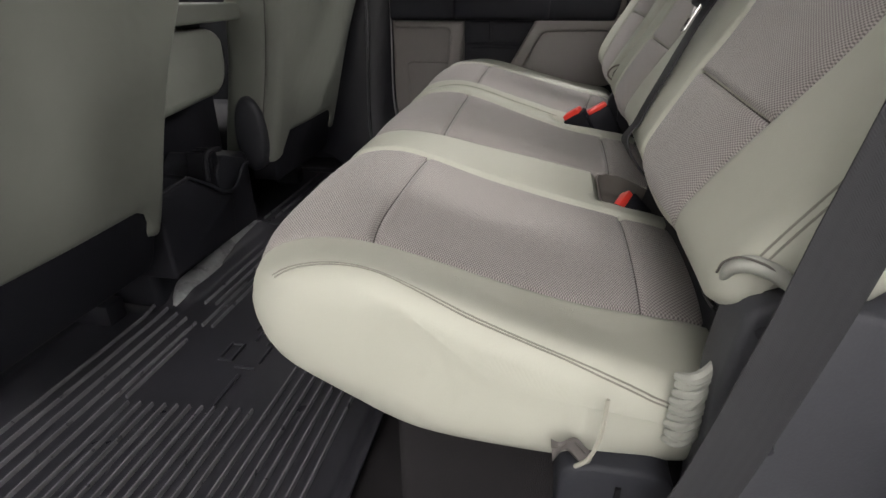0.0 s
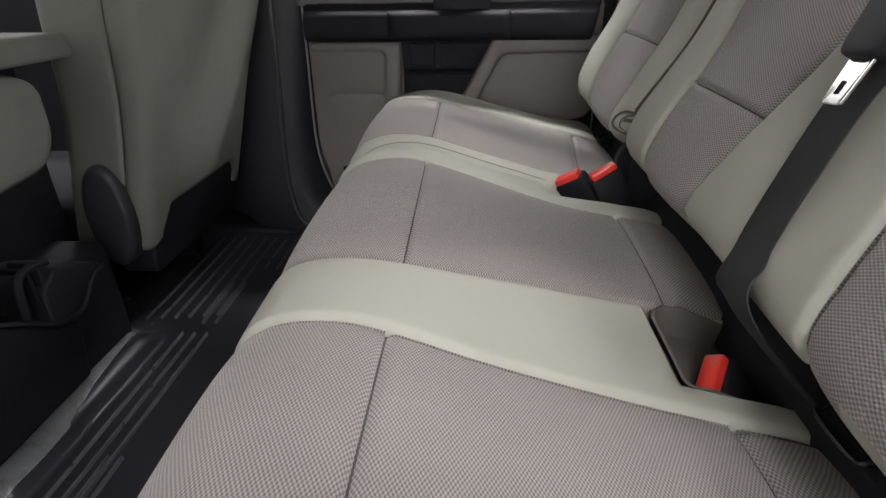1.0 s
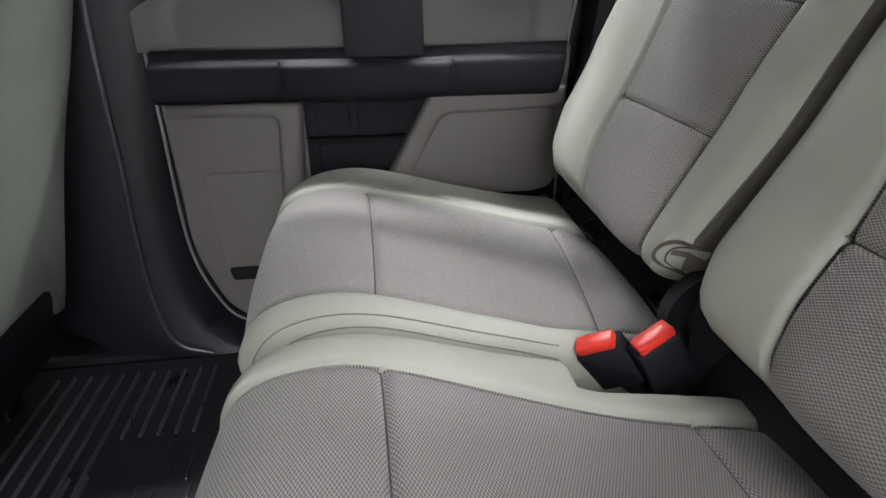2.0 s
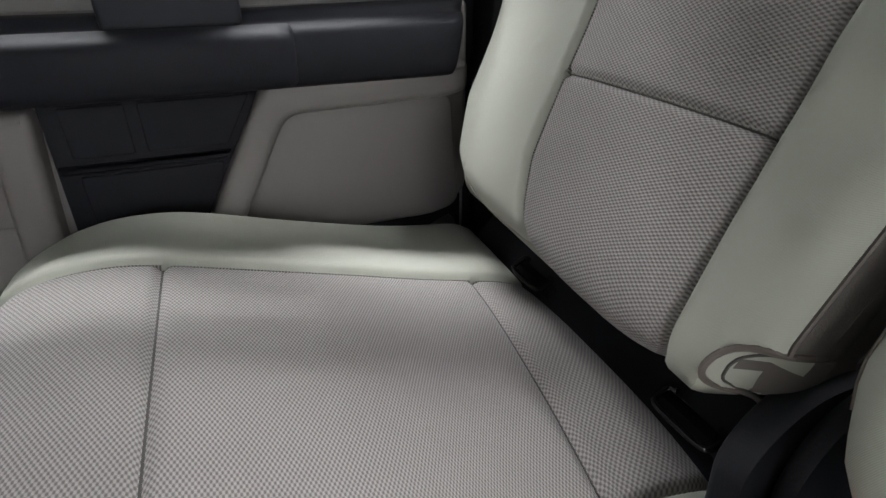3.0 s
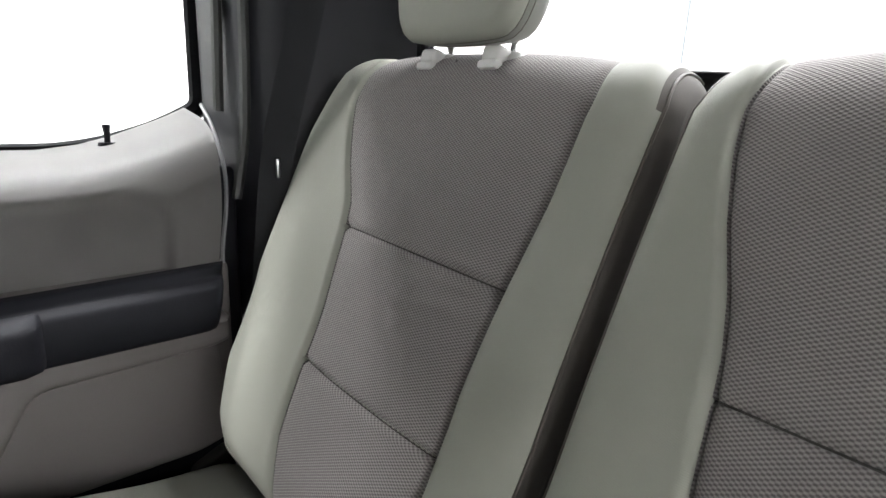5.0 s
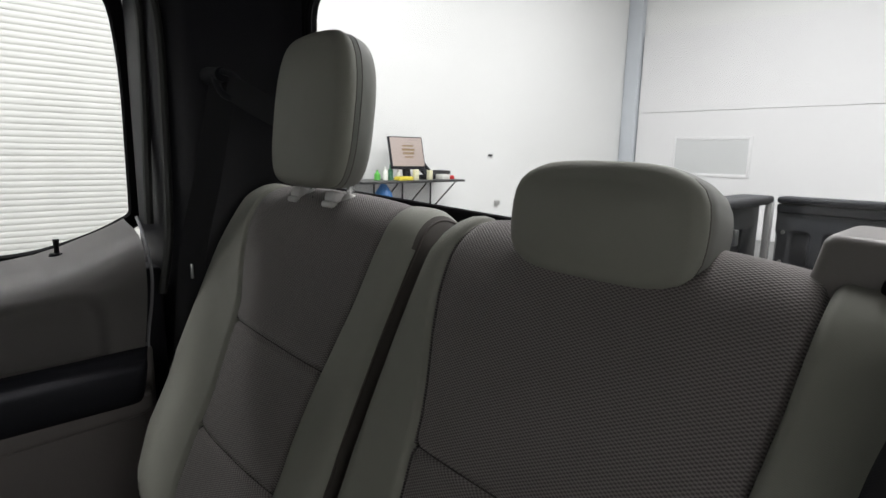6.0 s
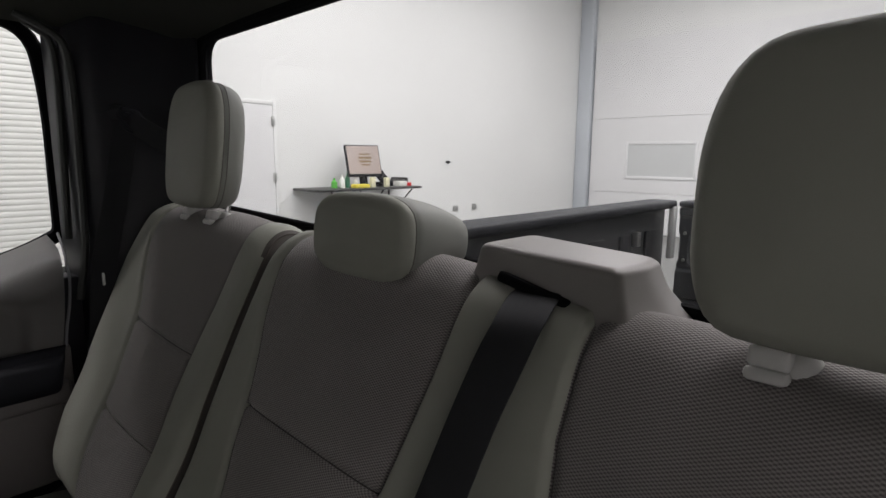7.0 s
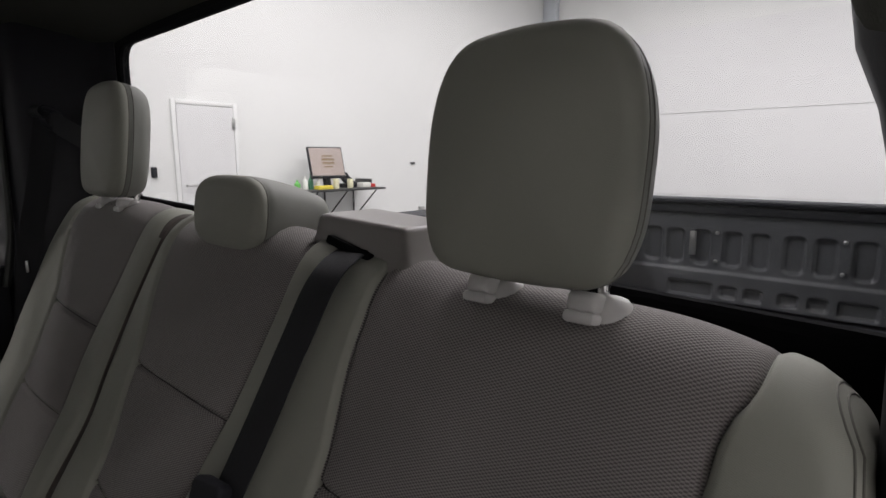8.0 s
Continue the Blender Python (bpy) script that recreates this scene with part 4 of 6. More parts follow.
def backrest(t, y0, y1, lanes, inserts, cross, seams, low_edge, high_edge, end_drop=0.0, radius=0.026, gusset=-9.0):
    first = Pad(BACK, y0, y1, radius, [], seams, lambda a, b, p: "x", SWEEP_Y)
    total = first.total
    ss = np.linspace(0, total * 0.98, 400)
    zs = [first.at(s)[0][1] for s in ss]
    top = int(np.argmax(zs))

    def lane_fn(table):
        f = lerp_table(table)

        def fn(s):
            p = first.at(s)[0]
            i = s / (total * 0.98) * 399
            z = p[1] if i <= top else 0.9
            return f(z)
        return fn
    fns = [lane_fn(tb) for tb in lanes]
    s_top = ss[top]

    def active(s, extra, w):
        if s is not None:
            return s < s_top + 0.05
        for n, i in enumerate(inserts):
            if fns[i - 2](first.cross[extra]) <= w <= fns[i - 1](first.cross[extra]) and extra in cross[n]:
                return True
        return False

    def rule(row, lane, p):
        # the tucked corner also takes the gusset's dark colour, painted in for its shade
        if gusset > 0 and p.x < 0.42 and (lane == 0 and p.y < gusset or p.y < 0.926 and p.z < 0.452):
            return "gusset"
        if lane == 0 and p.y < gusset + lo(p.z) - y0:
            return "gusset"
        if lane in inserts and p.z > 0.412 and p.x < 0.335 + (p.z - 0.41) * 0.8 and not (row == 2 and p.z < 0.6):
            n = inserts.index(lane)
            k = sum(1 for c in cross[n] if c < row)
            return "cloth" + str(n) + str(k)
        return "vinyl"
    lo, hi = lerp_table(low_edge), lerp_table(high_edge)
    mid = (y0 + y1) / 2

    def shape(v, s):
        x, z, y = v
        v[0] += 0.002 * math.sin(z * 19 + y * 11)
        # outline of the pad across: rounded lower and upper corners
        if y < y0 + 0.16:
            k = smooth((y0 + 0.16 - y) / 0.16)
            v[2] = y + (lo(z) - y0) * k
        if y > y1 - 0.16:
            k = smooth((y - y1 + 0.16) / 0.16)
            v[2] = y + (hi(z) - y1) * k
        if gusset > 0:
            # the corner below the stitched rim is tucked in over the hinge
            v[0] += 0.024 * smooth((0.938 - y) / 0.014) * smooth((0.458 - z) / 0.014) * smooth((0.40 - x) / 0.03)
        v[1] += rise(y) - 0.020 * smooth((0.55 - y) / 0.4) * smooth((z - 0.65) / 0.22)
        v[1] -= end_drop * quarter((0.15 - (y - y0)) / 0.15) * smooth((z - 0.7) / 0.15)
        return v

    def puff(k, s, c, g, w, p):
        if c in inserts:
            return 0.009 * (1 - abs(2 * g - 1) ** 3)
        return 0.004
    pad = Pad(BACK, y0, y1, radius, fns, seams, rule, SWEEP_Y, puff, shape, active=active, groove=0.006, cap=0.002, step=0.012 if gusset < 0 else 0.007)
    pad.build("vinyl", "backrest_bolster", VINYL, t, "grey-green vinyl bolster", caps=(1,) if gusset > 0 else True)
    if gusset > 0:
        pad.build("gusset", "backrest_gusset", GUSSET, t, "dull brown gusset facing the gap", caps=(0,))
    for n, lane in enumerate(inserts):
        for k in range(3):
            if "cloth%d%d" % (n, k) in pad.pieces:
                pad.build("cloth%d%d" % (n, k), "backrest_insert", CLOTH, t, "taupe woven cloth insert")
        ja, jb = pad.col_of(lane), pad.col_of(lane + 1)
        cols = list(range(ja, jb + 1))
        for c in cross[n]:
            pad.seam([pad.row_of(c)] * len(cols), cols, "seam", SEAM, t, 0.0010)
            if c == 0:
                stitches(pad, pad.row_of(c), cols, t)
    return t, pad


wide_back, wide_pad = backrest(wide_seat, -0.045, 0.897,
                               [[(0.42, 0.12), (0.53, 0.095), (0.7, 0.047), (0.78, 0.042), (0.825, 0.037), (0.845, 0.029), (0.865, 0.012), (0.88, 0.002), (0.9, 0.0)], [(0.42, 0.345), (0.53, 0.379), (0.62, 0.362), (0.70, 0.362), (0.78, 0.379), (0.84, 0.381), (0.9, 0.376)],
                                [(0.42, 0.6), (0.54, 0.575), (0.68, 0.537), (0.8, 0.52), (0.9, 0.51)], [(0.42, 0.755), (0.474, 0.772), (0.54, 0.782), (0.62, 0.803), (0.694, 0.812), (0.732, 0.822), (0.77, 0.837), (0.81, 0.849), (0.85, 0.856), (0.9, 0.858)]],
                               (2, 4), ((0, 1), (0, 1)), [(0.369, 0.527), (0.442, 0.67)],
                               [(0.39, 0.02), (0.405, -0.008), (0.425, -0.028), (0.46, -0.04), (0.52, -0.045), (0.8, -0.045), (0.85, -0.04), (0.9, -0.01)],
                               [(0.40, 0.84), (0.43, 0.868), (0.47, 0.888), (0.55, 0.895), (0.84, 0.895), (0.9, 0.875)], 0.022)
single_back, single_back_pad = backrest(single_seat, 0.907, 1.42,
                                        [[(0.42, 0.971), (0.446, 0.976), (0.503, 0.984), (0.55, 0.989), (0.60, 0.991), (0.685, 0.985), (0.76, 0.977), (0.83, 0.977), (0.9, 0.970)], [(0.42, 1.160), (0.446, 1.174), (0.476, 1.192), (0.55, 1.212), (0.60, 1.220), (0.68, 1.243), (0.71, 1.254), (0.75, 1.284), (0.825, 1.33), (0.9, 1.338)]],
                                        (2,), ((0, 1),), [(0.379, 0.546), (0.448, 0.683)],
                                        [(0.40, 0.925), (0.42, 0.912), (0.45, 0.907), (0.84, 0.907), (0.9, 0.920)],
                                        [(0.39, 1.22), (0.415, 1.27), (0.45, 1.33), (0.50, 1.375), (0.60, 1.415), (0.78, 1.42), (0.86, 1.405), (0.9, 1.375)], 0.0, 0.032, 0.9115)
# brown welts down the sides that face the gap between the backrests
for pad, t, j in ((single_back_pad, single_back, 3), (wide_pad, wide_back, len(wide_pad.cols) - 4)):
    rows = [i for i, r in enumerate(pad.rows) if pad.grid[i][j][0].z > 0.466 and pad.grid[i][j][0].x < 0.40 + (pad.grid[i][j][0].z - 0.44) * 0.62 and r[2] < pad.total * 0.5]
    pad.seam(rows, [j] * len(rows), "welt", PIPING, t, 0.0017 if j < 20 else 0.0012)
rows = [i for i, r in enumerate(wide_pad.rows) if wide_pad.grid[i][4][0].z > 0.462 and wide_pad.grid[i][4][0].x < 0.40 + (wide_pad.grid[i][4][0].z - 0.44) * 0.62 and r[2] < wide_pad.total * 0.5]
for c in (3, 4):
    wide_pad.seam(rows, [c] * len(rows), "stitch_line", STITCH, wide_back, 0.0009)
# short pleat at the top of the single backrest
bm = bmesh.new()
tube(bm, [(0.545, 1.165, 0.898), (0.525, 1.172, 0.862), (0.507, 1.185, 0.828)], 0.0012, 6)
part("pleat", bm, SEAM, single_back)


def corner_flap(t, points):
    """The stitched rim at a backrest's lower corner, over the hinge."""
    pts = spline(points, 8)
    bm = bmesh.new()
    tube(bm, pts, [0.0035 + 0.0030 * math.sin(math.pi * i / (len(pts) - 1)) for i in range(len(pts))], 10)
    part("corner_flap", bm, VINYL_SIDE, t, "stitched vinyl corner rim")
    bm = bmesh.new()
    tube(bm, [Vector(p) + Vector((-0.0066, -0.003, 0.006)) for p in pts], 0.0010, 6)
    part("stitch_line", bm, SEAM, t)


def on_pad(pad, y, z):
    """The point of a backrest's front surface at y and z, from its nearest grid points."""
    near = sorted((((v[0].y - y) ** 2 + (v[0].z - z) ** 2, v[0].x) for i, row in enumerate(pad.grid) if pad.rows[i][2] < pad.total * 0.3 for v in row))[:4]
    wts = [1 / (d + 1e-7) for d, x in near]
    return Vector((sum(w * x for w, (d, x) in zip(wts, near)) / sum(wts) - 0.0012, y, z))


# double-stitched rim round the lower corner of the single backrest
for shrink, rad, material in ((0.0, 0.0022, PIPING), (0.006, 0.0010, SEAM)):
    bm = bmesh.new()
    pts = [on_pad(single_back_pad, y - shrink * (1 if z < 0.462 else 0.5), z - shrink * (0.2 if z < 0.45 else 1)) for y, z in spline(CORNER, 5)]
    pts = [sum((pts[min(max(i + k, 0), len(pts) - 1)] for k in (-2, -1, 0, 1, 2)), Vector()) / 5 for i in range(len(pts))]
    tube(bm, pts, rad, 8)
    part("corner_rim", bm, material, single_back, "brown stitched rim round the lower corner")
corner_flap(wide_back, [(0.318, -0.016, 0.436), (0.318, -0.025, 0.449), (0.325, -0.034, 0.458), (0.340, -0.040, 0.456), (0.358, -0.043, 0.446), (0.385, -0.044, 0.44)])


def head_restraint(cy, cx, z0, z1, half, depth, lean, label, squat=False, post_y=0.0, post_x=0.0):
    edge = 0.016 if squat else 0.024
    t = thing("head_restraint", label, "head restraint", "rear head restraints")
    h = (z1 - z0) / 2
    if squat:
        turns = [2 * math.pi * k / 20 for k in range(20)]
        outline = [(half * math.copysign(abs(math.cos(q)) ** 0.62, math.cos(q)), h * math.copysign(abs(math.sin(q)) ** 0.62, math.sin(q))) for q in turns]
    else:
        outline = [(half, -0.1 * h), (half * 0.98, 0.35 * h), (half * 0.86, 0.72 * h), (half * 0.62, 0.94 * h), (half * 0.2, 1.0 * h), (-half * 0.2, 1.0 * h), (-half * 0.62, 0.94 * h), (-half * 0.86, 0.72 * h), (-half * 0.98, 0.35 * h), (-half, -0.1 * h), (-half * 0.96, -0.6 * h), (-half * 0.78, -0.93 * h), (-half * 0.4, -1.0 * h), (half * 0.4, -1.0 * h), (half * 0.78, -0.93 * h), (half * 0.96, -0.6 * h)]
    m = Matrix.Translation((cx, cy, (z0 + z1) / 2)) @ pose(0, 0, 0, 0, lean, 0) @ Matrix(((0, 0, 1, 0), (1, 0, 0, 0), (0, 1, 0, 0), (0, 0, 0, 1)))
    seam = -depth / 2 + edge + 0.002

    def taper(v, s):
        # the back is smaller than the face
        k = (v[2] + depth / 2) / depth
        if squat:
            k = k ** 2.2
            v[1] -= 0.004 * k
        v[0] *= 1 - (0.30 if squat else 0.10) * k
        v[1] *= 1 - (0.38 if squat else 0.08) * k
        return v
    pad = Pad(outline, -depth / 2, depth / 2, edge, [lambda s: seam], [], lambda r, c, p: "front" if c <= 1 else "back", m, None, taper, 0.012, 0.010, 0.0022)
    pad.build("front", "cover", VINYL, t, "", caps=(0,))
    pad.build("back", "gusset", VINYL_SIDE, t, "", caps=(1,))
    j = pad.col_of(2)
    rows = list(range(len(pad.rows))) + [0]
    pad.seam(rows, [j] * len(rows), "seam", STITCH, t, 0.0009)
    if not squat:
        pad.seam(rows, [j + 3] * len(rows), "stitch_line", STITCH, t, 0.0007)
        for dy in (-0.050 + post_y, 0.050 + post_y):
            bm = bmesh.new()
            tube(bm, [(post_x - 0.004, cy + dy, z0 - 0.05), (post_x + 0.002, cy + dy, z0 + 0.03)], 0.0055, 10)
            part("post", bm, CHROME, t, "chrome post")
            mm = Matrix.Translation((post_x - 0.004, cy + dy - 0.006, z0 - 0.020)) @ pose(0, 0, 0, 0, 14, 0)
            bm = bmesh.new()
            plate(bm, [(0.020 * math.cos(q), 0.019 * math.sin(q)) for q in (2 * math.pi * k / 20 for k in range(20))], 0.017, mm, 0.012, 0.02)
            s = part("guide_sleeve", bm, SLEEVE, t, "pale grey plastic guide sleeve")
            bm = bmesh.new()
            block(bm, -0.022, 0.010, 0.008, 0.022, 0.026, 0.017, mm, 0.005, 3)
            block(bm, -0.026, 0.010, -0.004, 0.020, 0.027, 0.010, mm, 0.004, 2)
            part("release_button", bm, SLEEVE, s)
    return t


head_restraint(0.201, 0.557, 0.878, 1.089, 0.1025, 0.072, 7, "tall grey-green head restraint over the bench end", False, -0.010, 0.570)
head_restraint(1.153, 0.558, 0.908, 1.134, 0.102, 0.072, 7, "tall grey-green head restraint over the single seat", False, 0.0, 0.570)
head_restraint(0.678, 0.592, 0.852, 0.958, 0.092, 0.140, 6, "low padded grey-green middle head restraint", True)

# ---------------------------------------------------------------- far rear door
door = thing("door_1", "closed rear door with taupe panels and black armrest", "door", kind="structure")


def door_plate(name, outline, y, depth, material, label="", radius=0.012, bevel=0.005, back=0.03, parent=None):
    bm = bmesh.new()
    plate(bm, rounded(outline, radius), depth, face_y(y), bevel, back)
    return part(name, bm, material, parent or door, label)


door_plate("lower_panel", [(-0.345, 0.62), (-0.345, 0.25), (-0.30, 0.12), (-0.24, 0.07), (-0.06, 0.07), (-0.04, 0.335), (0.30, 0.338), (0.385, 0.36), (0.385, 0.62)], 1.47, 0.02, TAUPE, "taupe plastic lower door panel", [0.02, 0.05, 0.05, 0.05, 0.02, 0.02, 0.05, 0.02, 0.01], 0.008)
# plain black plate under the panel's cut lower edge
door_plate("kick_plate", [(-0.10, 0.36), (-0.10, 0.05), (0.33, 0.05), (0.385, 0.14), (0.385, 0.38)], 1.478, 0.008, BLACK, "black lower kick plate", 0.02, 0.004)
door_plate("bumper_pad", [(0.315, 0.30), (0.32, 0.20), (0.365, 0.20), (0.37, 0.325)], 1.47, 0.02, TAUPE, "", 0.012, 0.005)
# armrest: a shelf that slopes to a soft crease, then a full rounded band; the rear end is chamfered
ARMREST = spline([(0.0, 0.618), (0.012, 0.615), (0.021, 0.604), (0.030, 0.6005), (0.041, 0.592), (0.046, 0.572), (0.044, 0.549), (0.034, 0.537), (0.0, 0.532)], 5)
bm = bmesh.new()
rows = []
for x, k in [(-0.338, 1.0), (-0.1, 1.0), (0.1, 1.0), (0.30, 1.0), (0.335, 1.0), (0.348, 0.97), (0.357, 0.86), (0.363, 0.62), (0.366, 0.30), (0.367, 0.0)]:
    rows.append([bm.verts.new((x + 0.008 * (z - 0.575) / 0.04 * (x > 0.33), 1.448 - d * k, z + 0.005 * smooth((x - 0.2) / 0.15) * smooth((z - 0.55) / 0.05))) for d, z in ARMREST])
for a, b in zip(rows, rows[1:]):
    for i in range(len(ARMREST) - 1):
        bm.faces.new((a[i], a[i + 1], b[i + 1], b[i]))
bm.faces.new(rows[0])
bmesh.ops.recalc_face_normals(bm, faces=bm.faces)
part("armrest_band", bm, BLACK, door, "black moulded armrest band")
bm = bmesh.new()
# pull handle standing off the band: a full bar with sloping top and chamfered ends
GRIP = spline([(0.020, 0.602), (0.040, 0.604), (0.062, 0.599), (0.071, 0.589), (0.073, 0.570), (0.070, 0.552), (0.058, 0.541), (0.020, 0.538)], 4)
rows = []
for x, k in [(-0.136, 0.30), (-0.134, 0.62), (-0.128, 0.86), (-0.112, 1.0), (0.0, 1.0), (0.138, 1.0), (0.154, 0.86), (0.160, 0.62), (0.162, 0.30)]:
    rows.append([bm.verts.new((x, 1.448 - d * k, 0.571 + (z - 0.571) * (0.82 + 0.18 * min(1, k * 1.1)))) for d, z in GRIP])
for a, b in zip(rows, rows[1:]):
    for i in range(len(GRIP) - 1):
        bm.faces.new((a[i], a[i + 1], b[i + 1], b[i]))
bm.faces.new(rows[0])
bm.faces.new(rows[-1])
bmesh.ops.recalc_face_normals(bm, faces=bm.faces)
part("pull_handle", bm, BLACK, door, "black pull handle")
door_plate("handle_post", [(-0.028, 0.80), (-0.024, 0.60), (0.112, 0.60), (0.108, 0.80)], 1.455, 0.03, CHARCOAL, "charcoal upright trim above the handle", 0.008, 0.006)
door_plate("recess", [(-0.105, 0.535), (-0.105, 0.34), (0.06, 0.34), (0.125, 0.535)], 1.455, 0.008, BLACK, "black recess under the armrest", 0.004, 0.002)
for field in ([(-0.088, 0.528), (-0.086, 0.472), (-0.024, 0.472), (-0.024, 0.528)], [(-0.012, 0.528), (-0.012, 0.472), (0.074, 0.472), (0.106, 0.528)], [(-0.085, 0.452), (-0.083, 0.35), (0.04, 0.35), (0.066, 0.452)]):
    door_plate("recess_field", field, 1.449, 0.004, BLACK, "", 0.004, 0.002)
door_plate("recess_shelf", [(-0.102, 0.466), (-0.102, 0.457), (0.07, 0.457), (0.076, 0.466)], 1.447, 0.01, BLACK, "", 0.001, 0.003)
# raised rims round the two pockets
bm = bmesh.new()
plate(bm, rounded([(-0.335, 0.532), (-0.335, 0.51), (-0.148, 0.51), (-0.16, 0.33), (-0.118, 0.33), (-0.104, 0.532)], [0.01, 0.01, 0.02, 0.004, 0.004, 0.012]), 0.035, face_y(1.455), 0.010, 0.02)
part("front_rim", bm, TAUPE, door, "raised taupe rim")
bm = bmesh.new()
plate(bm, rounded([(0.124, 0.545), (-0.003, 0.315), (0.042, 0.315), (0.143, 0.503), (0.35, 0.508), (0.374, 0.515), (0.374, 0.553), (0.34, 0.547)], [0.012, 0.004, 0.004, 0.02, 0.01, 0.01, 0.01, 0.01]), 0.035, face_y(1.455), 0.010, 0.02)
part("rear_rim", bm, TAUPE, door, "raised taupe rim")
door_plate("rear_pocket_panel", [(0.05, 0.34), (0.14, 0.505), (0.36, 0.51), (0.372, 0.35), (0.33, 0.338)], 1.455, 0.012, TAUPE, "", 0.02, 0.005)
door_plate("speaker_panel", [(-0.302, 0.405), (-0.282, 0.20), (-0.15, 0.20), (-0.15, 0.405)], 1.452, 0.006, TAUPE, "embossed taupe panel", 0.025, 0.004)
# no opening: a black plate gives the slot its shade
door_plate("map_slot", [(-0.282, 0.21), (-0.277, 0.184), (-0.13, 0.184), (-0.13, 0.21)], 1.446, 0.006, BLACK, "dark storage slot", 0.006, 0.001)
# upper panel leaning out to the window
bm = bmesh.new()
prof = spline([(1.455, 0.615), (1.46, 0.66), (1.475, 0.70), (1.51, 0.735), (1.56, 0.752), (1.66, 0.762)], 10)
xs = [-0.36 + 0.73 * i / 130 for i in range(131)]
sill = lerp_table([(-0.4, 0.0), (0.20, 0.0), (0.25, 0.007), (0.285, 0.018), (0.335, 0.044), (0.375, 0.066), (0.5, 0.068)])


def inset(x, z):
    # a shallow field with rounded upper corners, let into the panel
    qx, qz = abs(x) - 0.312 + 0.05, z - 0.712 + 0.05
    d = math.hypot(max(qx, 0), max(qz, 0)) + min(max(qx, qz), 0) - 0.05
    return 0.013 * smooth((0.008 - d) / 0.020)


rows = []
for yy, zz in prof:
    k = (zz - 0.615) / 0.147
    rows.append([bm.verts.new((x + 0.03 * k * smooth((x - 0.25) / 0.12), yy - 0.006 + inset(x, zz), zz + sill(x) * k ** 1.3)) for x in xs])
for a, b in zip(rows, rows[1:]):
    for i in range(len(xs) - 1):
        bm.faces.new((a[i], a[i + 1], b[i + 1], b[i]))
bmesh.ops.solidify(bm, geom=bm.faces[:], thickness=0.006)
bmesh.ops.recalc_face_normals(bm, faces=bm.faces)
part("upper_panel", bm, UPPER_TRIM, door, "grey upper door panel with an inset field")
# window, frame and seal
frame_line = rounded([(-0.40, 0.754), (0.25, 0.753), (0.36, 0.786), (0.432, 0.824), (0.435, 1.12), (0.415, 1.29), (-0.30, 1.29)], [0.03, 0.1, 0.05, 0.02, 0.1, 0.08, 0.15], 6)
win = thing("window_1", "", "")
win.parent = door
bm = bmesh.new()
tube(bm, [(x, 1.675, z) for x, z in frame_line], 0.016, 8, True)
part("window_seal", bm, SEAL, win, "black rubber seal")
bm = bmesh.new()
plate(bm, frame_line, 0.004, face_y(1.69), 0.0)
pane = part("pane", bm, GLASS, win, "clear glass pane", False)
pane.visible_shadow = False
door_plate("door_edge", [(0.352, 0.745), (0.352, 0.06), (0.43, 0.06), (0.43, 0.745)], 1.56, 0.03, DARK_TRIM, "black door edge in the jamb", 0.01, 0.004)
bm = bmesh.new()
tube(bm, [(0.47, 1.63, 0.80), (0.478, 1.62, 1.0), (0.465, 1.58, 1.2), (0.43, 1.54, 1.31), (0.30, 1.52, 1.35)], 0.03, 8)
part("window_frame", bm, DARK_TRIM, win, "dark window frame")
bm = bmesh.new()
tube(bm, [(0.280, 1.612, 0.755), (0.281, 1.614, 0.786), (0.281, 1.614, 0.800)], [0.004, 0.004, 0.0055], 8)
tube(bm, [(0.280, 1.612, 0.766), (0.280, 1.612, 0.775)], [0.014, 0.011], 10)
part("lock_knob", bm, BLACK, door, "black lock knob")
bm = bmesh.new()
tube(bm, spline([(0.375, 1.48, 0.10), (0.388, 1.478, 0.30), (0.384, 1.472, 0.5), (0.378, 1.456, 0.62), (0.394, 1.472, 0.70), (0.405, 1.505, 0.75), (0.411, 1.56, 0.80), (0.413, 1.61, 0.832)], 6), 0.003, 6)
part("edge_seal", bm, DOOR_EDGE, door, "pale door edge")
bm = bmesh.new()
tube(bm, spline([(-0.25, 1.458, 0.066), (-0.305, 1.457, 0.112), (-0.350, 1.456, 0.25), (-0.351, 1.456, 0.5), (-0.352, 1.458, 0.62), (-0.362, 1.48, 0.74)], 6), 0.003, 6)
part("edge_seal", bm, DOOR_EDGE, door, "pale door edge")

# two green-grey seal tubes along the jamb
for y, line in ((1.56, [(0.36, 1.285), (0.402, 1.258), (0.423, 1.241), (0.432, 1.198), (0.431, 1.082), (0.422, 0.824)]), (1.50, [(0.36, 1.27), (0.417, 1.242), (0.437, 1.216), (0.444, 1.143), (0.443, 1.016), (0.438, 0.815), (0.42, 0.70)])):
    bm = bmesh.new()
    tube(bm, spline([(x, y, z) for x, z in line], 6), 0.008, 8)
    part("jamb_seal", bm, JAMB_SEAL, door, "worn rubber jamb seal")

# rear pillar trim on the far side, with the shoulder belt's anchor
def prism(name, plan, z0, z1, material, label, category, bevel=0.01):
    bm = bmesh.new()
    plate(bm, rounded(plan, 0.02, 4), z1 - z0, Matrix.Translation((0, 0, z0)), bevel)
    return tagged(finish(name, bm, material), label, category, kind="structure")


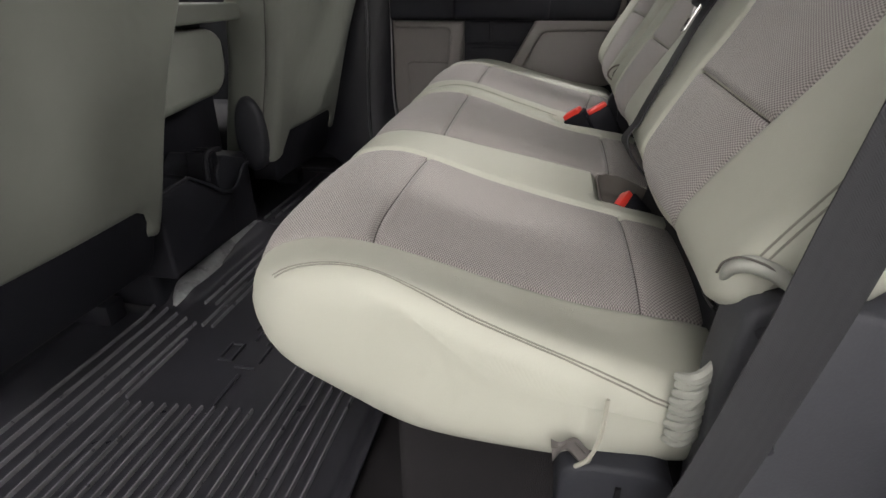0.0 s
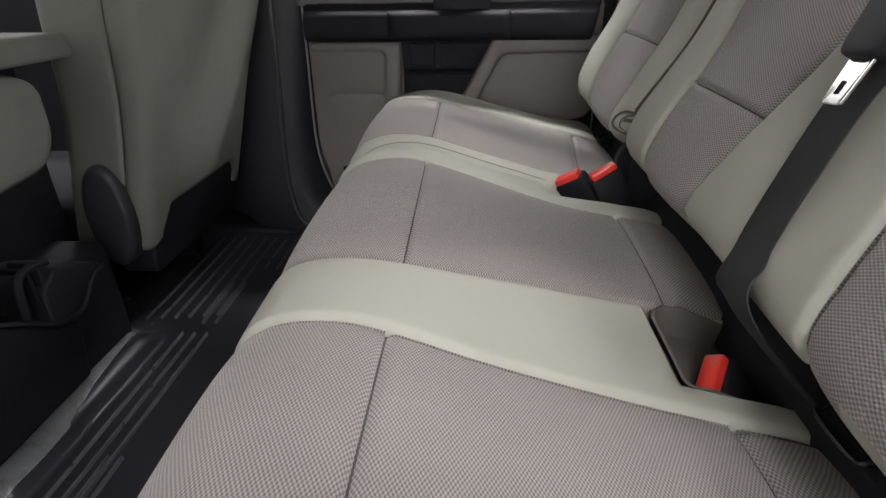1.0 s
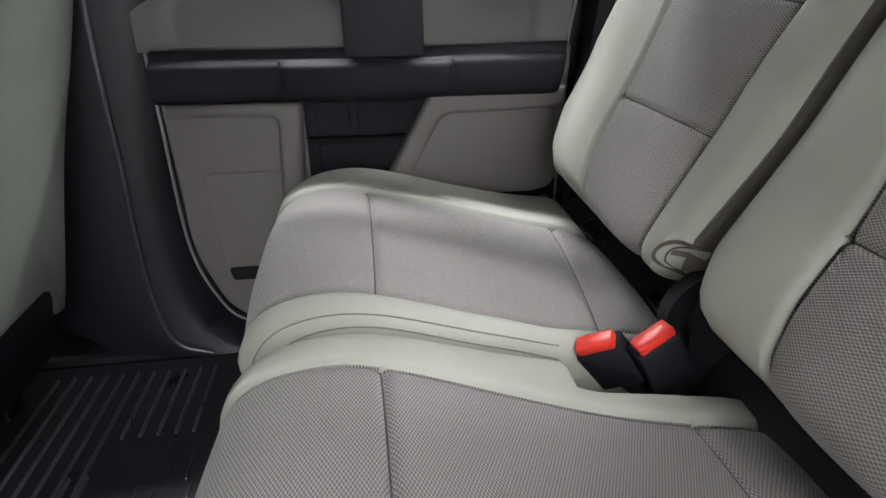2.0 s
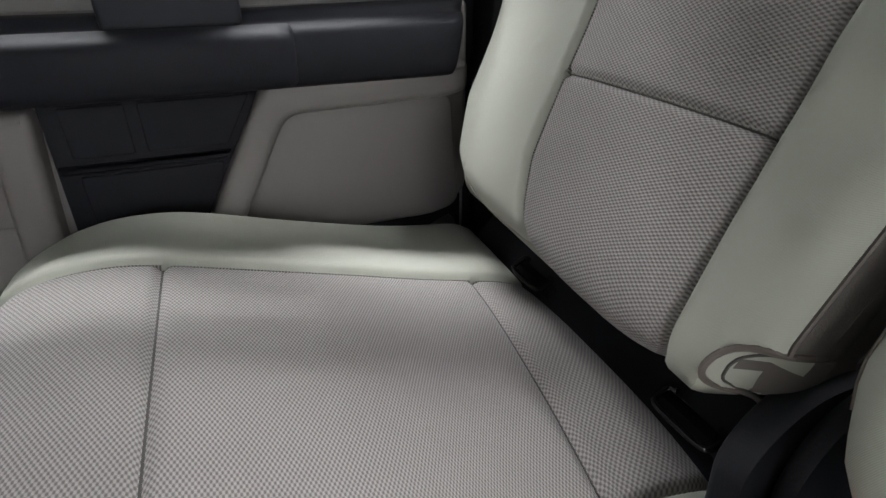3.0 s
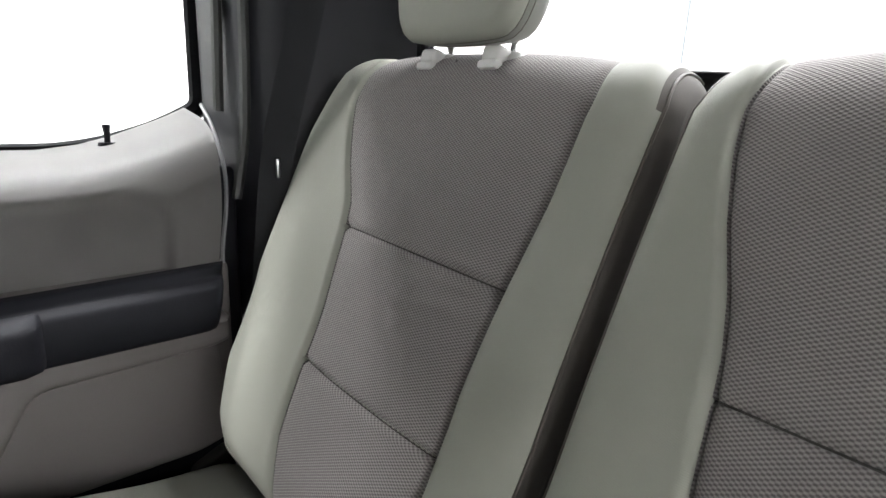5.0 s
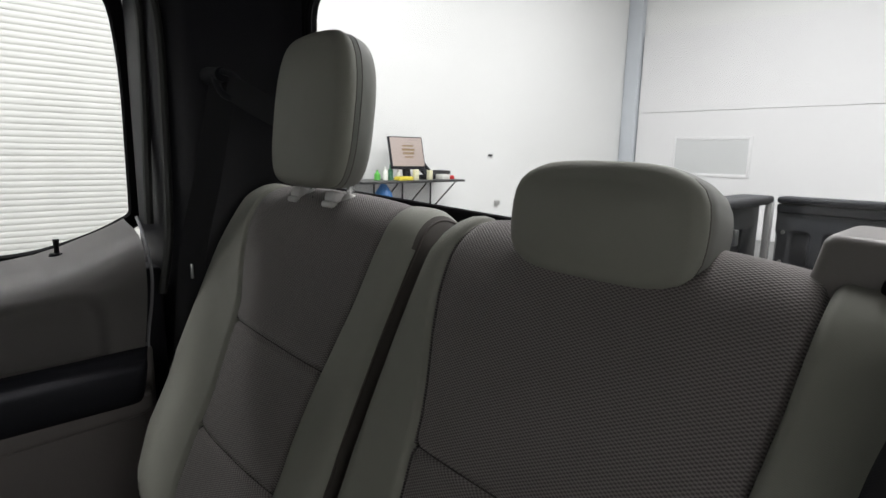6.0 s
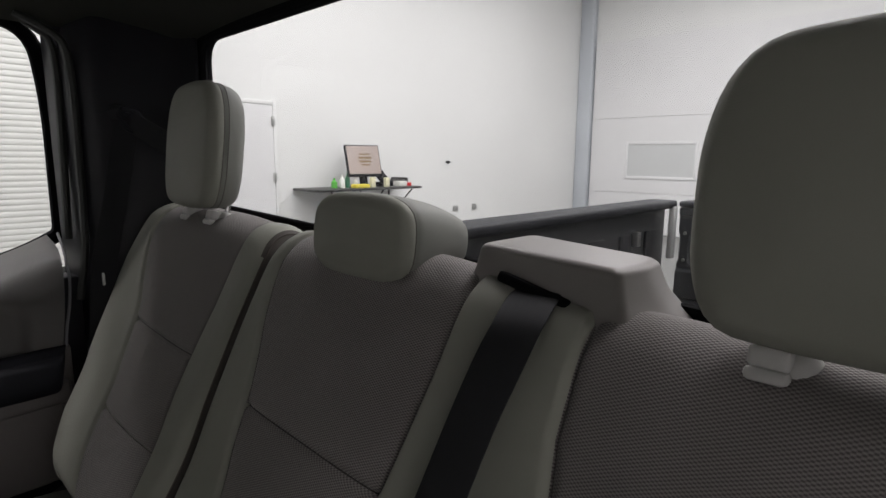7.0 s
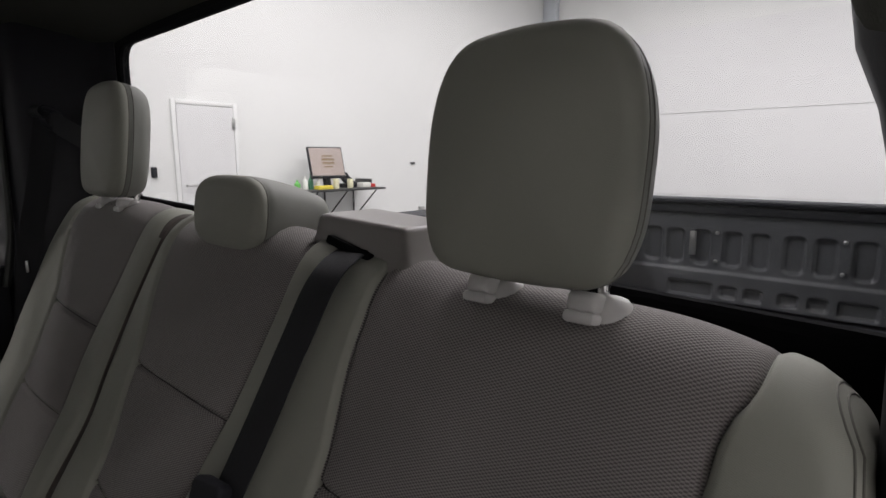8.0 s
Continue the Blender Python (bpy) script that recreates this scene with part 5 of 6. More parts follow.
slab("front_door_trim", -1.86, -0.62, 1.60, 1.66, -0.05, 0.76, CHARCOAL, "dark trim of the closed front door", "door trim", 0.02)
slab("dashboard", -1.84, -1.35, -0.12, 1.58, 0.1, 0.70, BLACK, "plain black dashboard block", "dashboard", 0.06)
prism("pillar_trim", [(0.425, 1.66), (0.44, 1.52), (0.475, 1.45), (0.56, 1.43), (0.62, 1.41), (0.644, 1.35), (0.644, 1.66)], 0.02, 1.285, DARK_TRIM, "black pillar trim behind the far door", "pillar")
slab("sill_trim", -1.2, 0.45, 1.46, 1.62, -0.05, 0.012, DARK_TRIM, "black door sill trim", "sill", 0.015)
slab("outer_skin", -1.9, 0.72, 1.705, 1.72, -0.3, 0.74, PAINT, "white outer door skin", "body")
slab("outer_pillar", 0.50, 0.74, 1.665, 1.72, 0.74, 1.36, PAINT, "white outer pillar skin", "body")
# middle pillar: its foot sweeps into the sill
bm = bmesh.new()
rows = []
for z, x1 in ((0.0, -0.29), (0.02, -0.335), (0.06, -0.385), (0.12, -0.415), (0.2, -0.43), (0.35, -0.428), (0.5, -0.41), (0.65, -0.385), (0.9, -0.36), (1.3, -0.34)):
    row = []
    for k, (dx, y) in enumerate(((0.03, 1.62), (0.045, 1.50), (0.03, 1.465), (0.0, 1.452), (-0.06, 1.448), (-0.14, 1.455), (-0.22, 1.47), (-0.25, 1.62))):
        row.append(bm.verts.new((x1 + dx * (1.6 if z > 0.1 else 1.0), y, z)))
    rows.append(row)
for a, b in zip(rows, rows[1:]):
    for k in range(8):
        bm.faces.new((a[k], a[(k + 1) % 8], b[(k + 1) % 8], b[k]))
bm.faces.new(rows[0][::-1])
bm.faces.new(rows[-1])
bmesh.ops.recalc_face_normals(bm, faces=bm.faces)
pillar = tagged(finish("middle_pillar", bm, DARK_TRIM), "black middle door pillar sweeping into the sill", "pillar", kind="structure")
# edge ridge in a paler colour that stands in for its highlight line
bm = bmesh.new()
tube(bm, spline([(-0.40, 1.452, 0.9), (-0.424, 1.449, 0.659), (-0.430, 1.449, 0.526), (-0.434, 1.449, 0.412), (-0.443, 1.449, 0.232), (-0.436, 1.449, 0.105), (-0.41, 1.449, 0.035), (-0.35, 1.449, 0.008)], 8), 0.006, 8)
part("edge_ridge", bm, PILLAR_EDGE, pillar, "worn satin ridge")
# near side: pillar trim at the edge of the rear window, seat side of the open doorway
bm = bmesh.new()
rows = []
for z, e in ((0.02, -0.05), (0.5, -0.05), (0.88, -0.038), (0.95, -0.034), (1.01, -0.02), (1.045, -0.006), (1.08, 0.0), (1.16, 0.008), (1.26, 0.03), (1.3, 0.06)):
    rows.append([bm.verts.new((x, e + d, z)) for x, d in ((0.53, -0.02), (0.545, -0.004), (0.57, 0.0), (0.644, -0.002), (0.644, -0.16), (0.53, -0.16))])
for a, b in zip(rows, rows[1:]):
    for k in range(6):
        bm.faces.new((a[k], a[(k + 1) % 6], b[(k + 1) % 6], b[k]))
bm.faces.new(rows[0][::-1])
bm.faces.new(rows[-1])
bmesh.ops.recalc_face_normals(bm, faces=bm.faces)
tagged(finish("pillar_trim", bm, DARK_TRIM), "black pillar trim beside the open doorway", "pillar", kind="structure")
bm = bmesh.new()
tube(bm, spline([(0.535, 0.0, 1.27), (0.535, -0.018, 1.17), (0.54, -0.024, 1.1), (0.545, -0.03, 1.045)], 6), [0.03] * 13 + [0.028, 0.026, 0.024, 0.022, 0.018, 0.01], 10)
tagged(finish("grab_trim", bm, HEADLINER), "grey upper pillar trim beside the open doorway", "trim", kind="structure")

# ---------------------------------------------------------------- front seats


def front_seat(cy, label):
    t = thing("front_seat", label, "seat", "front seats")
    # outline across and up
    outline = [(0.0, 0.262), (0.10, 0.263), (0.150, 0.262), (0.166, 0.240), (0.165, 0.210), (0.185, 0.197), (0.212, 0.203), (0.222, 0.28), (0.228, 0.40), (0.24, 0.50), (0.275, 0.64), (0.29, 0.78), (0.26, 0.9), (0.15, 0.94), (-0.15, 0.94), (-0.26, 0.9), (-0.29, 0.78), (-0.275, 0.64), (-0.24, 0.50), (-0.228, 0.40), (-0.222, 0.28), (-0.212, 0.203), (-0.185, 0.197), (-0.165, 0.210), (-0.166, 0.240), (-0.150, 0.262), (-0.10, 0.263)]
    m = Matrix.Translation((-0.5925, cy, 0)) @ Matrix(((0, 0.25, 1, 0), (1, 0, 0, 0), (0, 1, 0, 0), (0, 0, 0, 1)))
    pad = Pad(outline, -0.16, 0.0, 0.022, [lambda s: -0.05], [], lambda r, c, p: "side", m, None, None, 0.018, 0.006, 0.004)
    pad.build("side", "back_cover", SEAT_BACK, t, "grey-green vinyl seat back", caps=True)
    rows = list(range(len(pad.rows))) + [0]
    pad.seam(rows, [pad.col_of(2)] * len(rows), "seam", SEAM, t, 0.0016)
    for dy in (-0.17, 0.17):
        bm = bmesh.new()
        tube(bm, spline([(-0.523, cy + dy * 1.05, 0.30), (-0.495, cy + dy, 0.42), (-0.432, cy + dy * 1.08, 0.66), (-0.375, cy + dy * 1.1, 0.88)], 8), 0.0025, 6)
        part("panel_seam", bm, STITCH, t)
    # the seat cushion, coloured black so that it stays dark between the seats
    bm = bmesh.new()
    box(bm, -1.08, -0.72, cy - 0.2, cy + 0.2, 0.16, 0.29, 0.05, 4)
    part("seat_base", bm, BLACK, t, "black seat base")
    bm = bmesh.new()
    plate(bm, rounded([(-0.19, 0.13), (0.19, 0.13), (0.205, 0.29), (-0.205, 0.29)], 0.03), 0.02, Matrix(((0, 0.25, 1, -0.62), (1, 0, 0, cy), (0, 1, 0, 0), (0, 0, 0, 1))), 0.006, 0.05)
    part("lower_cover", bm, BLACK, t, "black lower back cover")
    for dy in (-0.19, 0.15):
        bm = bmesh.new()
        box(bm, -1.05, -0.67, cy + dy, cy + dy + 0.05, -0.004, 0.05, 0.006)
        box(bm, -1.0, -0.70, cy + dy + 0.005, cy + dy + 0.045, 0.05, 0.17, 0.006)
        part("seat_rail", bm, BLACK, t, "black floor rail")
    sgn = 1 if cy < 0.7 else -1
    bm = bmesh.new()
    ov = [(-0.597 + 0.044 * math.cos(a), 0.278 + 0.10 * math.sin(a)) for a in (2 * math.pi * k / 28 for k in range(28))]
    plate(bm, ov, 0.03, face_y(cy + sgn * 0.215) if sgn < 0 else Matrix.Translation((0, cy + 0.215, 0)) @ Matrix(((1, 0, 0, 0), (0, 0, 1, 0), (0, 1, 0, 0), (0, 0, 0, 1))), 0.012, 0.01)
    part("hinge_cover", bm, SIDE_TRIM, t, "round dark grey hinge cover")
    return t


front_seat(0.235, "grey-green vinyl front seat back with a black lower cover")
front_seat(1.145, "grey-green vinyl front seat back with a black lower cover")
jump = thing("middle_front_seat", "folding grey-green middle front seat above the console", "seat")
bm = bmesh.new()
plate(bm, rounded([(0.48, 0.38), (0.80, 0.405), (0.835, 0.45), (0.835, 0.53), (0.80, 0.55), (0.48, 0.55)], [0.04, 0.03, 0.03, 0.02, 0.02, 0.03]), 0.10, Matrix(((0, 0, 1, -0.68), (1, 0, 0, 0), (0, 1, 0, 0), (0, 0, 0, 1))), 0.025, 0.08)
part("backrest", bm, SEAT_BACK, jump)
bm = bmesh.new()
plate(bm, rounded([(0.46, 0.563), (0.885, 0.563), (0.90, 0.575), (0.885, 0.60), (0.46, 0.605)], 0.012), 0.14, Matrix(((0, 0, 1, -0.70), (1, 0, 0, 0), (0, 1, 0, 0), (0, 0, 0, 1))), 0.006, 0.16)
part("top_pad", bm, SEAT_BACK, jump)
bm = bmesh.new()
box(bm, -0.86, -0.70, 0.47, 0.935, 0.0, 0.57, 0.01)
part("support", bm, BLACK, jump)

console = thing("storage_console", "black plastic under-seat console with an open cup holder", "console")
bm = bmesh.new()
side = Matrix(((0, 0, 1, -0.60), (1, 0, 0, 0), (0, 1, 0, 0), (0, 0, 0, 1)))
plate(bm, rounded([(0.46, 0.085), (0.70, 0.085), (0.715, 0.19), (0.66, 0.205), (0.62, 0.235), (0.56, 0.272), (0.46, 0.268)], [0.005, 0.01, 0.015, 0.02, 0.02, 0.01, 0.01]), 0.05, side, 0.008, 0.20)
part("body", bm, BLACK, console)
bm = bmesh.new()
tube(bm, [(-0.548, 0.46, 0.272), (-0.548, 0.555, 0.277)], 0.0035, 6)
tube(bm, spline([(-0.548, 0.555, 0.277), (-0.546, 0.62, 0.24), (-0.546, 0.665, 0.21), (-0.546, 0.72, 0.2), (-0.546, 0.76, 0.235), (-0.546, 0.79, 0.243)], 6), 0.0035, 6)
part("rim", bm, CHARCOAL, console, "worn charcoal rim")
bm = bmesh.new()
plate(bm, rounded([(0.665, 0.20), (0.715, 0.185), (0.755, 0.225), (0.795, 0.235), (0.79, 0.25), (0.70, 0.285), (0.665, 0.26)], 0.01), 0.02, Matrix(((0, 0, 1, -0.57), (1, 0, 0, 0), (0, 1, 0, 0), (0, 0, 0, 1))), 0.005, 0.12)
part("cup_holder", bm, CHARCOAL, console)
bm = bmesh.new()
for yy in (0.635, 0.655, 0.675):
    box(bm, -0.60, -0.555, yy, yy + 0.007, 0.24, 0.305, 0.002)
tube(bm, spline([(-0.55, 0.625, 0.245), (-0.55, 0.632, 0.298), (-0.552, 0.66, 0.306), (-0.552, 0.69, 0.30)], 5), 0.006, 8)
part("clip", bm, BLACK, console, "black ribbed clip")
bm = bmesh.new()
box(bm, -0.95, -0.605, 0.46, 0.90, 0.0, 0.24, 0.02, 3)
part("tray", bm, BLACK, console)

# ---------------------------------------------------------------- floor mat
mat_thing = thing("floor_mat", "black ribbed rubber floor mat across the rear footwell", "mat")
bm = bmesh.new()
xs = [-0.80 + 0.76 * i / 130 for i in range(131)]
ys = [-0.12 + 1.56 * j / 90 for j in range(91)]


def mat_z(x, y):
    # the tunnel hump in the middle, and the turned-up edges
    lip = min(1.0, max(0.0, (-0.560 - x) / 0.045))
    h = (0.038 * math.sqrt(1 - (1 - lip) ** 2) + 0.055 * smooth((-0.61 - x) / 0.07)) * smooth((y - 0.45) / 0.08) * smooth((0.95 - y) / 0.08)
    e = 0.02 * (smooth((-0.74 - x) / 0.05) + smooth((x + 0.08) / 0.035))
    return 0.004 + max(h, e)


rows = [[bm.verts.new((x, y, mat_z(x, y))) for y in ys] for x in xs]
for a, b in zip(rows, rows[1:]):
    for j in range(len(ys) - 1):
        bm.faces.new((a[j], a[j + 1], b[j + 1], b[j]))
bmesh.ops.recalc_face_normals(bm, faces=bm.faces)
bmesh.ops.solidify(bm, geom=bm.faces[:], thickness=0.004)
bmesh.ops.recalc_face_normals(bm, faces=bm.faces)
part("sheet", bm, RUBBER, mat_thing)


# the crown of the tunnel hump, its sheen put into a pale colour
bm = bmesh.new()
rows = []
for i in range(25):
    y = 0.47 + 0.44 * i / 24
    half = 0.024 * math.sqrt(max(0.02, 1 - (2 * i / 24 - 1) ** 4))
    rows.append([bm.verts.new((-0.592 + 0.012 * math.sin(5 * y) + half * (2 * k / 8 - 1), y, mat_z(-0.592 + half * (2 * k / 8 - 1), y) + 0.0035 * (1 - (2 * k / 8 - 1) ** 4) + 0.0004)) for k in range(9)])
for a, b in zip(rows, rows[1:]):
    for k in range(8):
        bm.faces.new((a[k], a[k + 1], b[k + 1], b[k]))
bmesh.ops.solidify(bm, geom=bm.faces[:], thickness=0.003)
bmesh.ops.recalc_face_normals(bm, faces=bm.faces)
part("worn_crown", bm, CROWN_SHEEN, mat_thing, "worn pale grey crown of the tunnel hump")


# the ribs are much paler than the sheet
def rib(x, y0, y1, w=0.005):
    bm = bmesh.new()
    n = max(2, int((y1 - y0) / 0.05))
    pts = [(x, y0 + (y1 - y0) * k / n, mat_z(x, y0 + (y1 - y0) * k / n) + 0.0035) for k in range(n + 1)]
    rings = []
    for x0, y, z in pts:
        rings.append([bm.verts.new((x0 + dx * w, y, z + dz)) for dx, dz in ((-0.5, -0.004), (-0.36, 0.002), (-0.26, 0.0035), (0.26, 0.0035), (0.36, 0.002), (0.5, -0.004))])
    for a, b in zip(rings, rings[1:]):
        for k in range(5):
            bm.faces.new((a[k], a[k + 1], b[k + 1], b[k]))
    bm.faces.new(rings[0])
    bm.faces.new(rings[-1][::-1])
    bmesh.ops.recalc_face_normals(bm, faces=bm.faces)
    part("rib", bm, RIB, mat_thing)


for k in range(5):
    rib(-0.625 + k * 0.03, -0.10, 0.475 - k * 0.012)
rib(-0.487, 0.2, 0.37)
for k in range(11):
    rib(-0.475 + k * 0.0215, -0.10, 0.19 + 0.002 * k)
for k in range(7):
    rib(-0.235 + k * 0.021, -0.10, 0.46)
for k in range(3):
    rib(-0.530 + k * 0.026, 0.50, 0.93)
for k in range(2):
    rib(-0.485 + k * 0.022, 0.42, 0.60)
for k in range(6):
    rib(-0.635 + k * 0.03, 0.975 + 0.005 * k, 1.40)
for k in range(5):
    rib(-0.455 + k * 0.03, 1.22, 1.40)
for k in range(2):
    rib(-0.505 + k * 0.028, 0.97, 1.14)
# raised emblem on the smooth field: plain bars
for yc in (0.33, 1.06):
    for dx, dy, lx, ly in ((-0.04, -0.09, 0.006, 0.10), (-0.10, 0.02, 0.005, 0.05), (-0.075, 0.02, 0.005, 0.05), (-0.088, -0.004, 0.03, 0.005), (-0.088, 0.045, 0.03, 0.005), (-0.03, 0.08, 0.005, 0.06), (-0.06, 0.075, 0.005, 0.03), (-0.04, -0.02, 0.04, 0.005), (-0.02, 0.02, 0.005, 0.05), (-0.075, 0.115, 0.005, 0.04)):
        bm = bmesh.new()
        box(bm, -0.29 + dx - lx / 2, -0.29 + dx + lx / 2, yc + dy - ly / 2, yc + dy + ly / 2, 0.004, 0.0095, 0.0015)
        part("emblem_bar", bm, RUBBER, mat_thing)

# ---------------------------------------------------------------- belts, buckles, latches


def on_back(y, z, lift=0.0):
    """A point on the backrests' face."""
    return (0.391 + 0.5 * (z - 0.566) - 0.012 - lift, y, z)


guide = thing("belt_guide", "taupe plastic shoulder belt guide on the backrest top", "belt guide")
bm = bmesh.new()
low = [(0.553, 0.540), (0.551, 0.345), (0.612, 0.326), (0.665, 0.330), (0.70, 0.54)]
top = [(0.572, 0.524), (0.566, 0.366), (0.610, 0.361), (0.652, 0.366), (0.668, 0.524)]


def guide_ring(k, inward, z):
    pts = [(a[0] + (b[0] - a[0]) * k, a[1] + (b[1] - a[1]) * k) for a, b in zip(low, top)]
    cx, cy = 0.616, 0.443
    pts = [(cx + (x - cx) * (1 - inward / 0.05), cy + (y - cy) * (1 - inward / 0.08)) for x, y in pts]
    return [bm.verts.new((x, y, z - 0.006 * (0.525 - y) / 0.16 * k)) for x, y in rounded(pts, [0.009, 0.008, 0.012, 0.012, 0.012], 5)]


rings = [guide_ring(0, 0, 0.846), guide_ring(0, 0, 0.858), guide_ring(0.12, 0, 0.864), guide_ring(0.35, 0, 0.872), guide_ring(0.7, 0, 0.889)]
for i in range(8):
    a = math.pi / 2 * i / 7
    rings.append(guide_ring(0.92 + 0.08 * math.sin(a), 0.007 * (1 - math.cos(a)), 0.910 + 0.007 * math.sin(a)))
rings.append(guide_ring(1, 0.020, 0.9172))
for a, b in zip(rings, rings[1:]):
    for k in range(len(a)):
        bm.faces.new((a[k], a[(k + 1) % len(a)], b[(k + 1) % len(a)], b[k]))
bm.faces.new(rings[0][::-1])
bm.faces.new(rings[-1])
bmesh.ops.recalc_face_normals(bm, faces=bm.faces)
part("housing", bm, TAUPE_LIGHT, guide)
# the slot's shaded inside is a black block set in the face
bm = bmesh.new()
slot_m = Matrix(((-0.03, 0.30, -1, 0.561), (-1, -0.19, 0.0, 0.447), (-0.2, 0.93, 0.30, 0.880), (0, 0, 0, 1)))
block(bm, 0, 0, 0, 0.080, 0.011, 0.016, slot_m, 0.003)
part("slot", bm, SEAL, guide, "dark belt slot")
bm = bmesh.new()
box(bm, 0.553, 0.600, 0.52, 0.566, 0.858, 0.868, 0.004)
part("base_tab", bm, TAUPE, guide, "dark taupe base tab")

belt = thing("shoulder_belt", "black shoulder belt hanging down the middle of the bench backrest", "seat belt")
strap("webbing", [(0.566, 0.445, 0.882), on_back(0.432, 0.858, 0.014), on_back(0.447, 0.79, 0.012), on_back(0.458, 0.70, 0.012), on_back(0.468, 0.62, 0.014), on_back(0.471, 0.58, 0.014), on_back(0.465, 0.53, 0.012), on_back(0.447, 0.455, 0.010), on_back(0.423, 0.415, 0.004), (0.37, 0.41, 0.33)],
      [(0, 1, 0), (0, 1, -0.15)], 0.05, STRAP, belt)
lm = Matrix(((0.42, 0, -0.9, 0.384), (0.06, 1.0, 0, 0.474), (0.9, -0.12, 0.42, 0.628), (0, 0, 0, 1)))
bm = bmesh.new()
plate(bm, rounded([(-0.062, -0.012), (-0.02, -0.014), (-0.02, 0.014), (-0.062, 0.012)], 0.003), 0.003, lm, 0.001)
t_ob = part("latch_tongue", bm, CHROME, belt, "bright steel latch tongue")
bm = bmesh.new()
plate(bm, rounded([(-0.024, -0.024), (0.03, -0.03), (0.03, 0.03), (-0.024, 0.024)], 0.012), 0.011, lm, 0.004, 0.004)
part("tongue_grip", bm, CHARCOAL, belt, "charcoal tongue grip")
# black block in place of the shaded hole
bm = bmesh.new()
block(bm, -0.048, 0, 0.0035, 0.011, 0.004, 0.001, lm)
part("tongue_slot", bm, SEAL, belt, "", False)


def buckle(at, yaw, pitch, label, length=0.075):
    t = thing("belt_buckle", label, "belt buckle", "belt buckles")
    m = Matrix.Translation(at) @ pose(0, 0, 0, 0, pitch, 0) @ pose(0, 0, 0, 0, 0, yaw)
    bm = bmesh.new()
    block(bm, 0, 0, -length / 2, 0.053, 0.030, length, m, 0.005, 3)
    part("casing", bm, BLACK, t, "black casing")
    bm = bmesh.new()
    block(bm, 0, -0.002, 0.004, 0.044, 0.021, 0.012, m, 0.003, 2)
    part("release_button", bm, RED, t, "red release button")
    # black block painted in for the slot's shade
    bm = bmesh.new()
    block(bm, 0, 0.0105, 0.0015, 0.034, 0.004, 0.006, m)
    part("tongue_slot", bm, SEAL, t, "", False)
    bm = bmesh.new()
    tube(bm, [m @ Vector((0, 0, -length)), m @ Vector((0.01, 0, -length - 0.05))], 0.012, 8)
    part("stalk", bm, BLACK, t)


buckle((0.288, 0.882, 0.379), 8, -30, "black belt buckle with a red button between the cushions", 0.075)
buckle((0.238, 0.905, 0.362), -28, -38, "black belt buckle with a red button between the cushions", 0.065)
buckle((0.306, 0.442, 0.318), 50, -45, "red-buttoned belt buckle sunk in the cushion well", 0.045)

# shoulder belt of the far seat on its pillar
far_belt = thing("shoulder_belt", "black shoulder belt on the dark pillar behind the single seat", "seat belt")
strap("webbing", [(0.508, 1.372, 1.070), (0.535, 1.30, 1.035), (0.565, 1.22, 1.0), (0.60, 1.14, 0.96)], [(0.1, -0.3, 1), (0.2, 0.2, 1)], 0.042, STRAP, far_belt)
strap("lower_webbing", [(0.503, 1.381, 1.07), (0.478, 1.402, 0.92), (0.447, 1.418, 0.76), (0.425, 1.43, 0.5)], [(1, -0.5, 0), (1, -0.5, 0)], 0.044, STRAP, far_belt)
bm = bmesh.new()
tube(bm, spline([(0.492, 1.385, 1.088), (0.505, 1.368, 1.092), (0.522, 1.36, 1.078), (0.515, 1.366, 1.052), (0.5, 1.38, 1.06)], 6, True), 0.006, 8, True)
part("anchor_ring", bm, CHARCOAL, far_belt, "charcoal anchor ring")
bm = bmesh.new()
tube(bm, [(0.499, 1.43, 1.09), (0.499, 1.372, 1.088)], [0.016, 0.012], 10)
part("anchor_bolt", bm, BLACK, far_belt)
bm = bmesh.new()
box(bm, 0.441, 0.446, 1.404, 1.410, 0.742, 0.768, 0.002)
part("guide_clip", bm, DULL_STEEL, far_belt, "small steel clip")

# lap belt at the doorway end of the bench
lap = thing("lap_belt", "black belt webbing hanging beside the doorway end of the bench", "seat belt")
strap("webbing", [(0.300, -0.085, 0.235), (0.318, -0.09, 0.30), (0.345, -0.09, 0.44), (0.358, -0.092, 0.53), (0.385, -0.10, 0.70), (0.44, -0.115, 0.95), (0.49, -0.12, 1.12)], [(1, 0.1, -0.2), (1, 0.1, -0.1)], 0.046, STRAP, lap)
bm = bmesh.new()
block(bm, 0.50, -0.12, 1.14, 0.06, 0.03, 0.08, None, 0.008)
part("anchor", bm, BLACK, lap)
bm = bmesh.new()
box(bm, 0.285, 0.33, -0.10, -0.072, 0.19, 0.245, 0.005)
part("lower_anchor", bm, CHARCOAL, lap)

# hinge covers, seat frame and the dark strip between cushions and backrests
frame_thing = thing("under_seat_storage", "black plastic storage bin and hinge brackets under the rear bench", "storage bin")
bm = bmesh.new()
box(bm, 0.405, 0.47, 0.0, 1.38, 0.02, 0.325, 0.01)
part("back_beam", bm, BLACK, frame_thing)
bm = bmesh.new()
plate(bm, rounded([(0.350, 0.285), (0.44, 0.300), (0.44, 0.36), (0.405, 0.372), (0.366, 0.328)], 0.005), 1.36, Matrix(((1, 0, 0, 0), (0, 0, 1, 0.01), (0, 1, 0, 0), (0, 0, 0, 1))), 0.0)
part("gap_cover", bm, BLACK, frame_thing, "black strip behind the cushions")
bm = bmesh.new()
